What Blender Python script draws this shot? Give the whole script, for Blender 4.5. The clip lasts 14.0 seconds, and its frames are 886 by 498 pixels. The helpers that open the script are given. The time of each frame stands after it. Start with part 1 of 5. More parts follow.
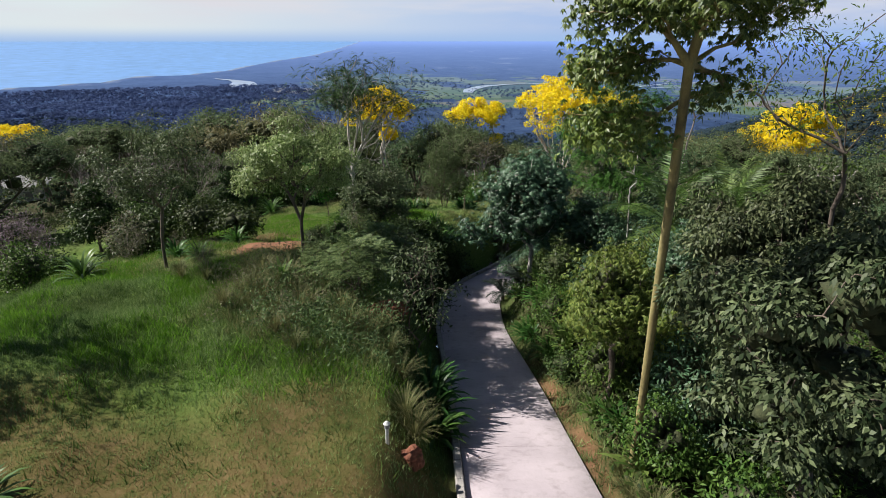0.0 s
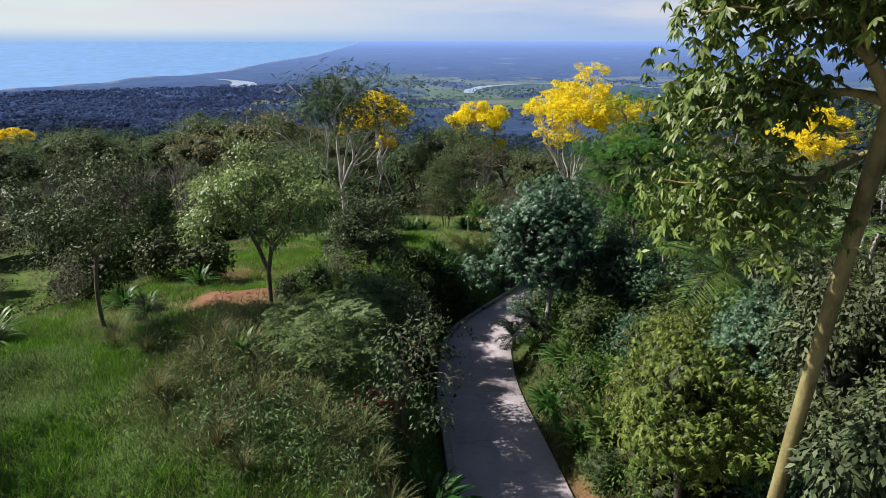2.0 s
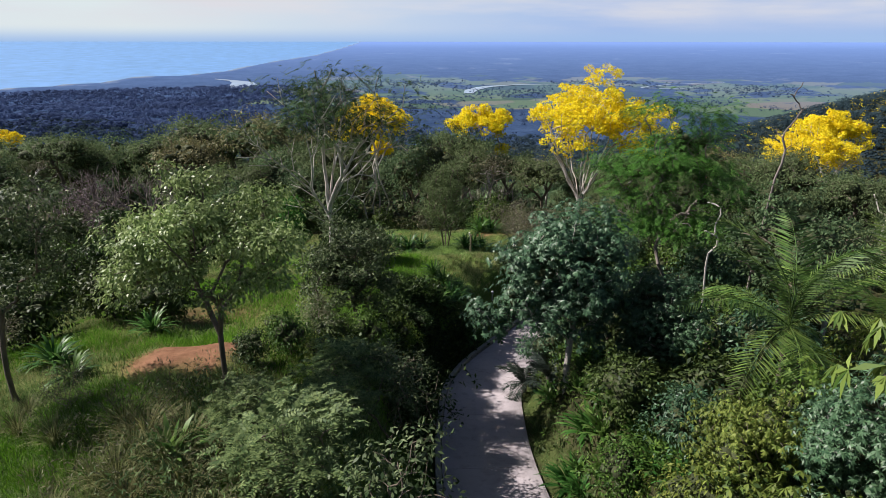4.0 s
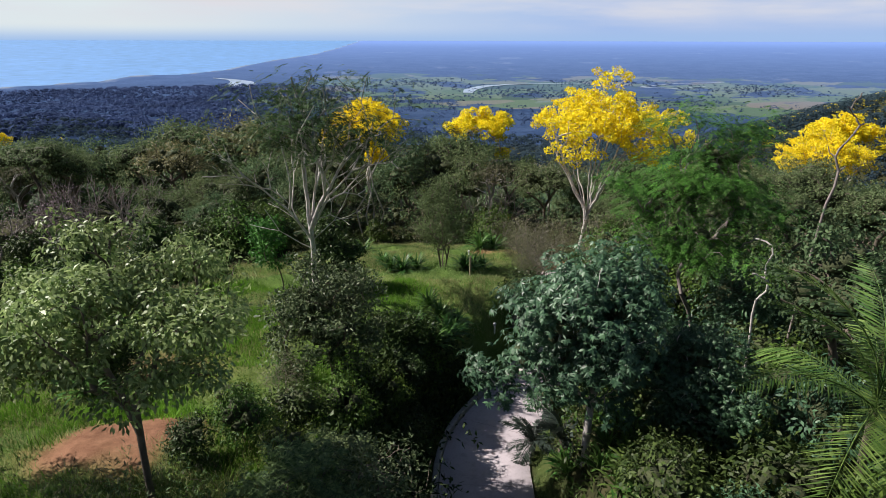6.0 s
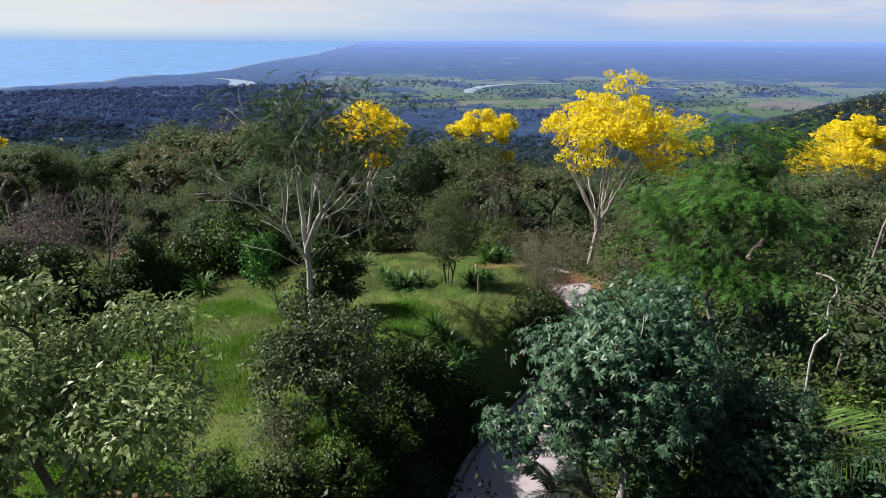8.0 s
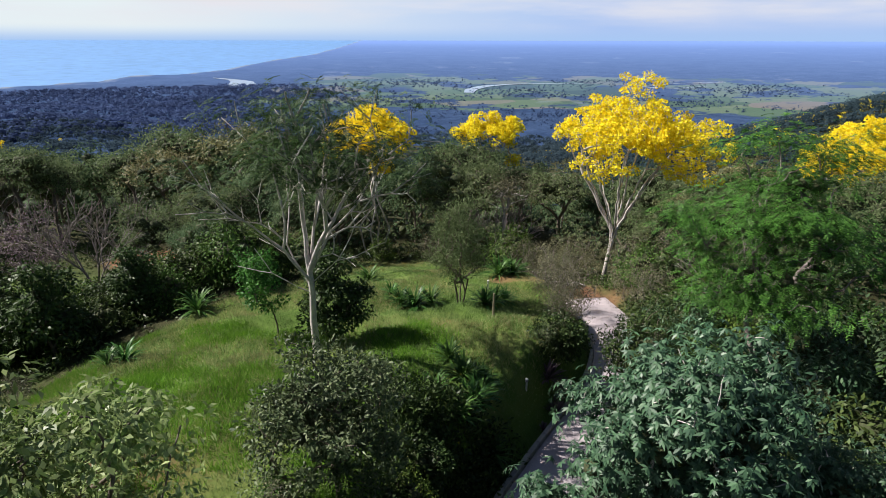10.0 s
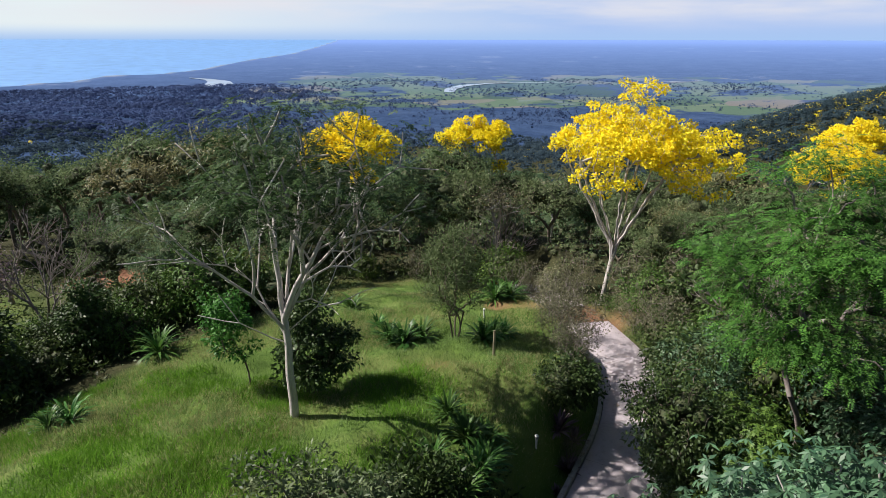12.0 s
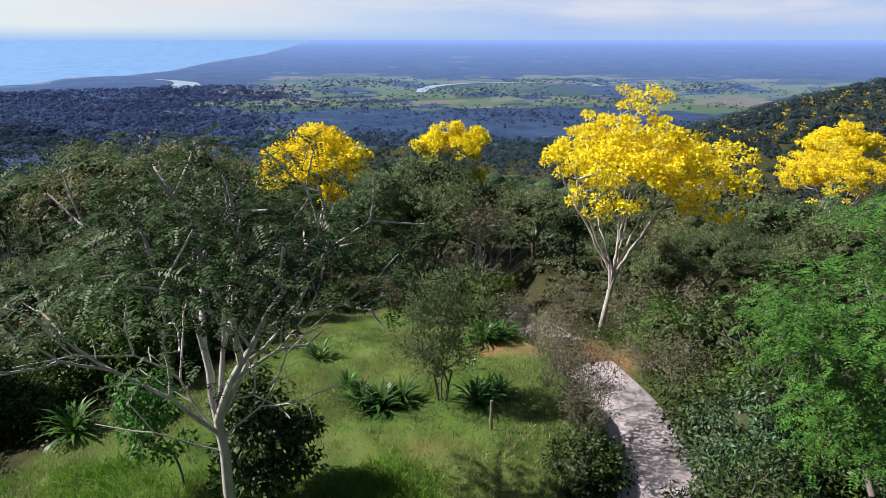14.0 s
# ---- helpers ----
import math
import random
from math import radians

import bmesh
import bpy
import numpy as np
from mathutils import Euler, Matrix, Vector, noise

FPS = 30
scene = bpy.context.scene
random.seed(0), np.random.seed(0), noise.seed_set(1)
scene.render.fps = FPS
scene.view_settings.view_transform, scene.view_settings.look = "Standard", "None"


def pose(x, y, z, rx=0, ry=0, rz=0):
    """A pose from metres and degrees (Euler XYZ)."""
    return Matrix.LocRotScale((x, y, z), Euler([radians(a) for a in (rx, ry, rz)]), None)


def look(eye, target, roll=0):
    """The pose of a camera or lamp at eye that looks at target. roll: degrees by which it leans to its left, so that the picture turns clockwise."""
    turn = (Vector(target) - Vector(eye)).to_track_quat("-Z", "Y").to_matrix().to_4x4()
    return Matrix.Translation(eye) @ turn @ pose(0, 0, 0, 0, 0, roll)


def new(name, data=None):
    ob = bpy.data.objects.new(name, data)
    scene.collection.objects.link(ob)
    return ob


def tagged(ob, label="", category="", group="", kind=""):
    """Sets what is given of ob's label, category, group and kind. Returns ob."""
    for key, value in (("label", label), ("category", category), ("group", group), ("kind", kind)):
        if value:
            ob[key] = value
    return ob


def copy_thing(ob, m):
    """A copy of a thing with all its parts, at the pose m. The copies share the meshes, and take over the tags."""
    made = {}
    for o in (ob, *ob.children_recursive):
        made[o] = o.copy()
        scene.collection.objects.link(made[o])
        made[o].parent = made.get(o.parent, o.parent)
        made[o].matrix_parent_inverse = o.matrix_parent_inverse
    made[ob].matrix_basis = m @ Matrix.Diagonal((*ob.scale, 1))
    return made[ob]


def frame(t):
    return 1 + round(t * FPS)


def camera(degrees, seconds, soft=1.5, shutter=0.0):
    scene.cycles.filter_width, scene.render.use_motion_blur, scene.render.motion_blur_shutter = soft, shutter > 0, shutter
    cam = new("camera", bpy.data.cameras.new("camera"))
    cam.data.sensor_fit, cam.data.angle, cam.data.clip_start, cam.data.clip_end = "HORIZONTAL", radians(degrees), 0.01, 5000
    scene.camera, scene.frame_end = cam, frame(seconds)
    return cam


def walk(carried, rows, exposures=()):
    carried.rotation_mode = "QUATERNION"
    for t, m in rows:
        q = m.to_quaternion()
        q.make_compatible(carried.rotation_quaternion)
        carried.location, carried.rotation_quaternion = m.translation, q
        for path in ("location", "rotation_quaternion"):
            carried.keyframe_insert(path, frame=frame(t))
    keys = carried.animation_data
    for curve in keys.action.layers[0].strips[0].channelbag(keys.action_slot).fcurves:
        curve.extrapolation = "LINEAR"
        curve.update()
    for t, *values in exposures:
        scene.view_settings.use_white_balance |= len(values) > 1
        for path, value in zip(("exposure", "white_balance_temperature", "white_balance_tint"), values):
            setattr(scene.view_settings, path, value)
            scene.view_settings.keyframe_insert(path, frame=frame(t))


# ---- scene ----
cam = camera(73.7, 14.0, soft=0.45)
METRES, EYE, TILT, LEAN, TURN = 28.0, 9.0, -19.4, 0.0, 0.0
ROWS = [
    (0.0, 0.0, 0.0, 0.0, 0.0, 0.0, -0.0),
    (0.5, -0.0009, 0.0446, 0.0165, 0.0, 0.0, 0.05),
    (1.0, -0.0012, 0.0875, 0.0336, 0.04, 0.01, 0.05),
    (1.5, -0.0018, 0.1303, 0.0506, 0.05, 0.01, -0.01),
    (2.0, -0.0022, 0.1713, 0.0671, 0.06, 0.01, -0.01),
    (2.5, -0.0029, 0.2092, 0.0819, 0.09, 0.03, -0.08),
    (3.0, -0.0034, 0.2458, 0.0949, 0.12, 0.04, -0.09),
    (3.5, -0.0035, 0.2829, 0.107, 0.04, 0.05, -0.11),
    (4.0, -0.0017, 0.3196, 0.1194, 0.05, 0.03, -0.08),
    (6.5, 0.0035, 0.4782, 0.1808, -0.04, -0.05, -0.13),
    (7.0, 0.0015, 0.5005, 0.1893, -0.03, -0.05, -0.12),
    (7.5, -0.0028, 0.5205, 0.1967, 0.0, -0.05, -0.12),
    (8.0, -0.008, 0.5383, 0.2045, 0.02, -0.05, -0.13),
    (10.5, -0.0382, 0.645, 0.2481, 0.01, -0.09, -0.12),
    (11.0, -0.0446, 0.673, 0.2615, 0.01, -0.11, -0.17),
    (11.5, -0.0484, 0.7064, 0.2763, -0.54, -0.13, 0.07),
    (12.0, -0.0507, 0.7411, 0.2912, -1.77, -0.16, 0.54),
    (12.5, -0.0528, 0.7803, 0.3055, -2.91, -0.15, 1.0),
    (13.0, -0.0532, 0.8253, 0.3214, -3.0, -0.15, 1.02),
    (13.5, -0.0544, 0.8749, 0.3395, -3.44, -0.17, 1.13),
    (14.0, -0.055, 0.9256, 0.3605, -4.22, -0.19, 1.49),
]
walk(cam, [(t, pose(0, 0, EYE, TILT, LEAN, TURN) @ pose(METRES * x, METRES * y, METRES * z, 90 + pitch, roll, yaw)) for t, x, y, z, yaw, pitch, roll in ROWS],
     exposures=((0.0, 0.50), (7.5, 0.52), (10.5, 0.64), (14.0, 0.60)))

# ---------------------------------------------------------------- light
SUN = Vector((-6.0, 1.4, 5.7)).normalized()
sun = new("sun", bpy.data.lights.new("sun", "SUN"))
sun.data.energy, sun.data.angle, sun.data.color = 5.0, radians(0.6), (1.0, 0.95, 0.87)
sun.matrix_world = look(SUN * 60, (0, 0, 0))

world = bpy.data.worlds.new("world")
scene.world = world
world.use_nodes = True
wn, wl = world.node_tree.nodes, world.node_tree.links
wn.clear()
w_out, w_bg, w_sky = wn.new("ShaderNodeOutputWorld"), wn.new("ShaderNodeBackground"), wn.new("ShaderNodeTexSky")
w_sky.sky_type, w_sky.sun_disc = "NISHITA", False
w_sky.sun_elevation = math.asin(SUN.z)
w_sky.sun_rotation = math.atan2(SUN.x, SUN.y)
w_sky.air_density, w_sky.dust_density, w_sky.ozone_density = 1.0, 1.2, 1.5
w_bg.inputs["Strength"].default_value = 0.038
wl.new(w_sky.outputs[0], w_bg.inputs["Color"])
# haze low over the horizon, with a bank of cloud above it, paler towards the sea
w_tc, w_sep, w_map = wn.new("ShaderNodeTexCoord"), wn.new("ShaderNodeSeparateXYZ"), wn.new("ShaderNodeMapping")
wl.new(w_tc.outputs["Generated"], w_sep.inputs[0])
w_map.inputs["Scale"].default_value = (2.4, 2.4, 17)
wl.new(w_tc.outputs["Generated"], w_map.inputs["Vector"])
w_cloud = wn.new("ShaderNodeTexNoise")
w_cloud.inputs["Scale"].default_value, w_cloud.inputs["Detail"].default_value, w_cloud.inputs["Roughness"].default_value = 0.9, 6, 0.55
wl.new(w_map.outputs[0], w_cloud.inputs["Vector"])
w_side = wn.new("ShaderNodeMapRange")
w_side.inputs[1].default_value, w_side.inputs[2].default_value = -0.45, 0.25
wl.new(w_sep.outputs[0], w_side.inputs[0])
w_hz = wn.new("ShaderNodeValToRGB")
w_hz.color_ramp.elements[0].color, w_hz.color_ramp.elements[1].color = (0.80, 0.89, 0.92, 1), (0.42, 0.57, 0.90, 1)
wl.new(w_side.outputs[0], w_hz.inputs[0])
w_up = wn.new("ShaderNodeMapRange")
w_up.inputs[1].default_value, w_up.inputs[2].default_value = 0.005, 0.05
wl.new(w_sep.outputs[2], w_up.inputs[0])
w_cov = wn.new("ShaderNodeMapRange")
w_cov.inputs[1].default_value, w_cov.inputs[2].default_value = 0.40, 0.62
wl.new(w_cloud.outputs[0], w_cov.inputs[0])
w_mul = wn.new("ShaderNodeMath")
w_mul.operation = "MULTIPLY"
wl.new(w_up.outputs[0], w_mul.inputs[0])
wl.new(w_cov.outputs[0], w_mul.inputs[1])
w_mix = wn.new("ShaderNodeMix")
w_mix.data_type = "RGBA"
w_mix.inputs[7].default_value = (0.80, 0.80, 0.86, 1)
wl.new(w_mul.outputs[0], w_mix.inputs[0])
wl.new(w_hz.outputs[0], w_mix.inputs[6])
w_haze = wn.new("ShaderNodeBackground")
w_haze.inputs["Strength"].default_value = 0.64
w_rim = wn.new("ShaderNodeMapRange")
w_rim.interpolation_type = "SMOOTHSTEP"
w_rim.inputs[1].default_value, w_rim.inputs[2].default_value = -0.004, 0.022
wl.new(w_sep.outputs[2], w_rim.inputs[0])
w_mix2 = wn.new("ShaderNodeMix")
w_mix2.data_type = "RGBA"
w_mix2.inputs[6].default_value = (0.40, 0.58, 0.90, 1)
wl.new(w_rim.outputs[0], w_mix2.inputs[0])
wl.new(w_mix.outputs[2], w_mix2.inputs[7])
wl.new(w_mix2.outputs[2], w_haze.inputs["Color"])
w_low = wn.new("ShaderNodeMapRange")
w_low.interpolation_type = "SMOOTHSTEP"
w_low.inputs[1].default_value, w_low.inputs[2].default_value, w_low.inputs[3].default_value, w_low.inputs[4].default_value = 0.06, 0.14, 1.0, 0.0
wl.new(w_sep.outputs[2], w_low.inputs[0])
w_sum = wn.new("ShaderNodeMixShader")
wl.new(w_low.outputs[0], w_sum.inputs[0])
wl.new(w_bg.outputs[0], w_sum.inputs[1])
wl.new(w_haze.outputs[0], w_sum.inputs[2])
wl.new(w_sum.outputs[0], w_out.inputs["Surface"])


# ---------------------------------------------------------------- materials
def nodes_of(name):
    m = bpy.data.materials.new(name)
    m.use_nodes = True
    return m, m.node_tree.nodes, m.node_tree.links, m.node_tree.nodes["Principled BSDF"]


def ramp(n, stops):
    r = n.new("ShaderNodeValToRGB")
    while len(r.color_ramp.elements) < len(stops):
        r.color_ramp.elements.new(0.5)
    for e, (p, c) in zip(r.color_ramp.elements, stops):
        e.position, e.color = p, (*c, 1)
    return r


def mixer(n, l, fac, a, b, mode="MIX"):
    m = n.new("ShaderNodeMix")
    m.data_type, m.blend_type = "RGBA", mode
    for socket, value in ((m.inputs[0], fac), (m.inputs[6], a), (m.inputs[7], b)):
        if isinstance(value, (int, float)):
            socket.default_value = value
        elif isinstance(value, tuple):
            socket.default_value = (*value, 1)
        else:
            l.new(value, socket)
    return m.outputs[2]


def noise_tex(n, l, scale, detail=4.0, rough=0.6, vector=None):
    t = n.new("ShaderNodeTexNoise")
    t.inputs["Scale"].default_value, t.inputs["Detail"].default_value, t.inputs["Roughness"].default_value = scale, detail, rough
    if vector is not None:
        l.new(vector, t.inputs["Vector"])
    return t


def place(n):
    return n.new("ShaderNodeNewGeometry").outputs["Position"]


def leaf_material(name, dark, light, rough=0.5, glow_through=0.3, patch=0.35, shift=0.018, gloss=0.22, swing=0.32):
    """Foliage: each leaf its own tone between two colours, drifting over the crown and from plant to plant."""
    m, n, l, p = nodes_of(name)
    geo, info = n.new("ShaderNodeNewGeometry"), n.new("ShaderNodeObjectInfo")
    tone = ramp(n, ((0.0, dark), (0.55, tuple(0.5 * (a + b) for a, b in zip(dark, light))), (1.0, light)))
    l.new(geo.outputs["Random Per Island"], tone.inputs[0])
    drift = noise_tex(n, l, patch, 3, 0.6, geo.outputs["Position"])
    hsv = n.new("ShaderNodeHueSaturation")
    l.new(tone.outputs[0], hsv.inputs["Color"])
    rng = n.new("ShaderNodeMapRange")
    rng.inputs[1].default_value, rng.inputs[2].default_value, rng.inputs[3].default_value, rng.inputs[4].default_value = 0.3, 0.7, 1 - swing, 1 + swing
    l.new(drift.outputs[0], rng.inputs[0])
    l.new(rng.outputs[0], hsv.inputs["Value"])
    hue = n.new("ShaderNodeMapRange")
    hue.inputs[3].default_value, hue.inputs[4].default_value = 0.5 - shift, 0.5 + shift
    l.new(info.outputs["Random"], hue.inputs[0])
    l.new(hue.outputs[0], hsv.inputs["Hue"])
    l.new(hsv.outputs[0], p.inputs["Base Color"])
    p.inputs["Roughness"].default_value = rough
    p.inputs["Specular IOR Level"].default_value = gloss
    tr = n.new("ShaderNodeBsdfTranslucent")
    l.new(hsv.outputs[0], tr.inputs["Color"])
    mix = n.new("ShaderNodeMixShader")
    mix.inputs[0].default_value = glow_through
    l.new(p.outputs[0], mix.inputs[1])
    l.new(tr.outputs[0], mix.inputs[2])
    l.new(mix.outputs[0], n["Material Output"].inputs[0])
    return m


def rough_material(name, stops, scale, bump=0.3, rough=0.85, stretch=(1, 1, 1), fine=None):
    """A mineral or bark surface: noise between colours, finer grain in relief."""
    m, n, l, p = nodes_of(name)
    tc, mp = n.new("ShaderNodeTexCoord"), n.new("ShaderNodeMapping")
    mp.inputs["Scale"].default_value = stretch
    l.new(tc.outputs["Object"], mp.inputs["Vector"])
    a = noise_tex(n, l, scale, 6, 0.65, mp.outputs[0])
    b = noise_tex(n, l, fine or scale * 9, 4, 0.7, mp.outputs[0])
    r = ramp(n, stops)
    l.new(a.outputs[0], r.inputs[0])
    col = mixer(n, l, 0.35, r.outputs[0], b.outputs[0], "OVERLAY")
    l.new(col, p.inputs["Base Color"])
    p.inputs["Roughness"].default_value = rough
    bp = n.new("ShaderNodeBump")
    bp.inputs["Strength"].default_value, bp.inputs["Distance"].default_value = bump, 0.03
    l.new(b.outputs[0], bp.inputs["Height"])
    l.new(bp.outputs[0], p.inputs["Normal"])
    return m


BARK_PALE = rough_material("bark_pale", ((0.3, (0.34, 0.30, 0.29)), (0.7, (0.62, 0.57, 0.55))), 3.0, 0.5, stretch=(1, 1, 0.35))
BARK_BROWN = rough_material("bark_brown", ((0.3, (0.07, 0.055, 0.045)), (0.7, (0.19, 0.15, 0.12))), 4.0, 0.6, stretch=(1, 1, 0.3))
BARK_YELLOW = rough_material("bark_yellow", ((0.3, (0.07, 0.058, 0.03)), (0.48, (0.24, 0.20, 0.08)), (0.75, (0.38, 0.34, 0.15))), 2.2, 0.4, stretch=(1, 1, 0.5))
BARK_GREY = rough_material("bark_grey", ((0.3, (0.13, 0.105, 0.10)), (0.7, (0.30, 0.25, 0.24))), 4.0, 0.5, stretch=(1, 1, 0.35))
LEAF_GREY = leaf_material("leaf_grey_green", (0.030, 0.058, 0.022), (0.17, 0.215, 0.105), 0.5, 0.2, gloss=0.25, shift=0.008)
LEAF_GLAUCOUS = leaf_material("leaf_glaucous", (0.027, 0.072, 0.034), (0.108, 0.190, 0.098), 0.42, 0.18, gloss=0.35)
LEAF_DULL = leaf_material("leaf_dull", (0.027, 0.046, 0.018), (0.16, 0.19, 0.092), 0.5, 0.18, gloss=0.2)
LEAF_DARK = leaf_material("leaf_dark", (0.016, 0.034, 0.009), (0.075, 0.115, 0.030), 0.5, 0.15)
LEAF_FEATHER = leaf_material("leaf_feathery", (0.022, 0.048, 0.014), (0.080, 0.130, 0.040), 0.5, 0.25)
LEAF_MID = leaf_material("leaf_mid", (0.032, 0.075, 0.012), (0.13, 0.21, 0.040), 0.5, 0.22)
LEAF_LIGHT = leaf_material("leaf_light", (0.095, 0.165, 0.040), (0.38, 0.46, 0.20), 0.42, 0.4, gloss=0.45)
LEAF_VIVID = leaf_material("leaf_vivid", (0.022, 0.085, 0.014), (0.105, 0.262, 0.046), 0.5, 0.25, shift=0.006)
LEAF_YELLOWISH = leaf_material("leaf_yellow_green", (0.055, 0.102, 0.014), (0.24, 0.29, 0.065), 0.5, 0.25)
LEAF_HANGING = leaf_material("leaf_hanging", (0.038, 0.085, 0.013), (0.20, 0.28, 0.06), 0.42, 0.2, gloss=0.4)
LEAF_SOFT = leaf_material("leaf_soft", (0.042, 0.084, 0.030), (0.19, 0.26, 0.10), 0.6, 0.2)
LEAF_OLIVE = leaf_material("leaf_olive", (0.078, 0.115, 0.050), (0.185, 0.235, 0.110), 0.6, 0.35, shift=0.012, gloss=0.12)
LEAF_KHAKI = leaf_material("leaf_khaki", (0.12, 0.12, 0.055), (0.29, 0.27, 0.13), 0.55, 0.3, gloss=0.3)
LEAF_WOOD = leaf_material("leaf_wood", (0.052, 0.094, 0.046), (0.135, 0.200, 0.096), 0.6, 0.35, shift=0.012, gloss=0.12)
LEAF_BROWN = leaf_material("leaf_brownish", (0.080, 0.083, 0.048), (0.24, 0.23, 0.14), 0.6, 0.2)
LEAF_MAUVE = leaf_material("leaf_mauve", (0.10, 0.075, 0.085), (0.27, 0.20, 0.24), 0.6, 0.2)
BLOSSOM = leaf_material("blossom_yellow", (0.86, 0.66, 0.010), (0.97, 0.86, 0.06), 0.7, 0.3, shift=0.003, gloss=0.1, swing=0.12)
STRAP = leaf_material("leaf_strap", (0.020, 0.070, 0.012), (0.10, 0.21, 0.045), 0.42, 0.2)
FROND = leaf_material("leaf_frond", (0.050, 0.112, 0.024), (0.20, 0.30, 0.08), 0.4, 0.32)
FROND_DARK = leaf_material("leaf_frond_dark", (0.02, 0.03, 0.025), (0.07, 0.09, 0.075), 0.35, 0.15)
GRASS = leaf_material("grass_green", (0.088, 0.155, 0.044), (0.31, 0.40, 0.165), 0.6, 0.25, patch=0.30, gloss=0.12, swing=0.45)
GRASS_PALE = leaf_material("grass_pale", (0.20, 0.215, 0.085), (0.44, 0.44, 0.22), 0.7, 0.3, patch=0.6, gloss=0.1)
GRASS_LUSH = leaf_material("grass_lush", (0.060, 0.195, 0.014), (0.17, 0.38, 0.045), 0.6, 0.3, patch=0.5)
GRASS_DARK = leaf_material("grass_dark", (0.028, 0.070, 0.010), (0.12, 0.19, 0.040), 0.6, 0.2, patch=0.5, gloss=0.12)
GRASS_DRY = leaf_material("grass_dry", (0.11, 0.085, 0.025), (0.25, 0.19, 0.07), 0.7, 0.25, patch=0.4, gloss=0.1)
GRASS_TUFT = leaf_material("grass_tuft", (0.075, 0.095, 0.032), (0.26, 0.255, 0.115), 0.7, 0.3)
# the next two have the haze of distance put into their blue colours
WOODS_HAZED = leaf_material("woods_far_hazed", (0.040, 0.066, 0.092), (0.072, 0.105, 0.128), 0.9, 0.5, patch=0.025, gloss=0.0)
WOODS_PLAIN_HAZED = leaf_material("woods_plain_hazed", (0.062, 0.096, 0.195), (0.078, 0.118, 0.225), 0.9, 0.5, patch=0.012, gloss=0.0)
WOODS_OLIVE = leaf_material("woods_olive", (0.045, 0.058, 0.032), (0.10, 0.115, 0.065), 0.8, 0.4, patch=0.03)


def concrete_material():
    m, n, l, p = nodes_of("concrete_drive")
    pos = place(n)
    big, mid, fine = noise_tex(n, l, 0.35, 5, 0.6, pos), noise_tex(n, l, 3.0, 6, 0.7, pos), noise_tex(n, l, 45, 3, 0.7, pos)
    base = ramp(n, ((0.3, (0.40, 0.345, 0.38)), (0.7, (0.60, 0.525, 0.565))))
    l.new(big.outputs[0], base.inputs[0])
    stain = ramp(n, ((0.28, (0.55, 0.52, 0.50)), (0.5, (1, 1, 1))))
    l.new(mid.outputs[0], stain.inputs[0])
    c = mixer(n, l, 0.6, base.outputs[0], stain.outputs[0], "MULTIPLY")
    c = mixer(n, l, 0.3, c, fine.outputs[0], "OVERLAY")
    l.new(c, p.inputs["Base Color"])
    p.inputs["Roughness"].default_value = 0.85
    bp = n.new("ShaderNodeBump")
    bp.inputs["Strength"].default_value, bp.inputs["Distance"].default_value = 0.4, 0.01
    l.new(fine.outputs[0], bp.inputs["Height"])
    l.new(bp.outputs[0], p.inputs["Normal"])
    return m


def ground_material():
    """Turf, dry turf, bare red soil and litter, by the surface mask of the sheet."""
    m, n, l, p = nodes_of("ground_near")
    pos = place(n)
    att = n.new("ShaderNodeVertexColor")
    att.layer_name = "cover"
    sep = n.new("ShaderNodeSeparateColor")
    l.new(att.outputs[0], sep.inputs[0])
    a, b, c = noise_tex(n, l, 0.35, 5, 0.65, pos), noise_tex(n, l, 2.5, 6, 0.7, pos), noise_tex(n, l, 26, 4, 0.7, pos)
    turf = ramp(n, ((0.3, (0.055, 0.105, 0.018)), (0.5, (0.105, 0.170, 0.034)), (0.72, (0.17, 0.205, 0.065))))
    l.new(a.outputs[0], turf.inputs[0])
    dry = ramp(n, ((0.3, (0.060, 0.080, 0.018)), (0.5, (0.14, 0.095, 0.040)), (0.75, (0.22, 0.13, 0.075))))
    l.new(b.outputs[0], dry.inputs[0])
    litter = ramp(n, ((0.3, (0.020, 0.026, 0.010)), (0.6, (0.06, 0.058, 0.026)), (0.8, (0.11, 0.085, 0.05))))
    l.new(b.outputs[0], litter.inputs[0])
    soil = ramp(n, ((0.3, (0.17, 0.078, 0.045)), (0.7, (0.35, 0.18, 0.11))))
    l.new(b.outputs[0], soil.inputs[0])
    col = mixer(n, l, sep.outputs[0], litter.outputs[0], turf.outputs[0])
    col = mixer(n, l, sep.outputs[1], col, dry.outputs[0])
    col = mixer(n, l, sep.outputs[2], col, soil.outputs[0])
    col = mixer(n, l, 0.35, col, c.outputs[0], "OVERLAY")
    l.new(col, p.inputs["Base Color"])
    p.inputs["Roughness"].default_value = 0.95
    p.inputs["Specular IOR Level"].default_value = 0.15
    bp = n.new("ShaderNodeBump")
    bp.inputs["Strength"].default_value, bp.inputs["Distance"].default_value = 0.8, 0.06
    l.new(c.outputs[0], bp.inputs["Height"])
    l.new(bp.outputs[0], p.inputs["Normal"])
    return m


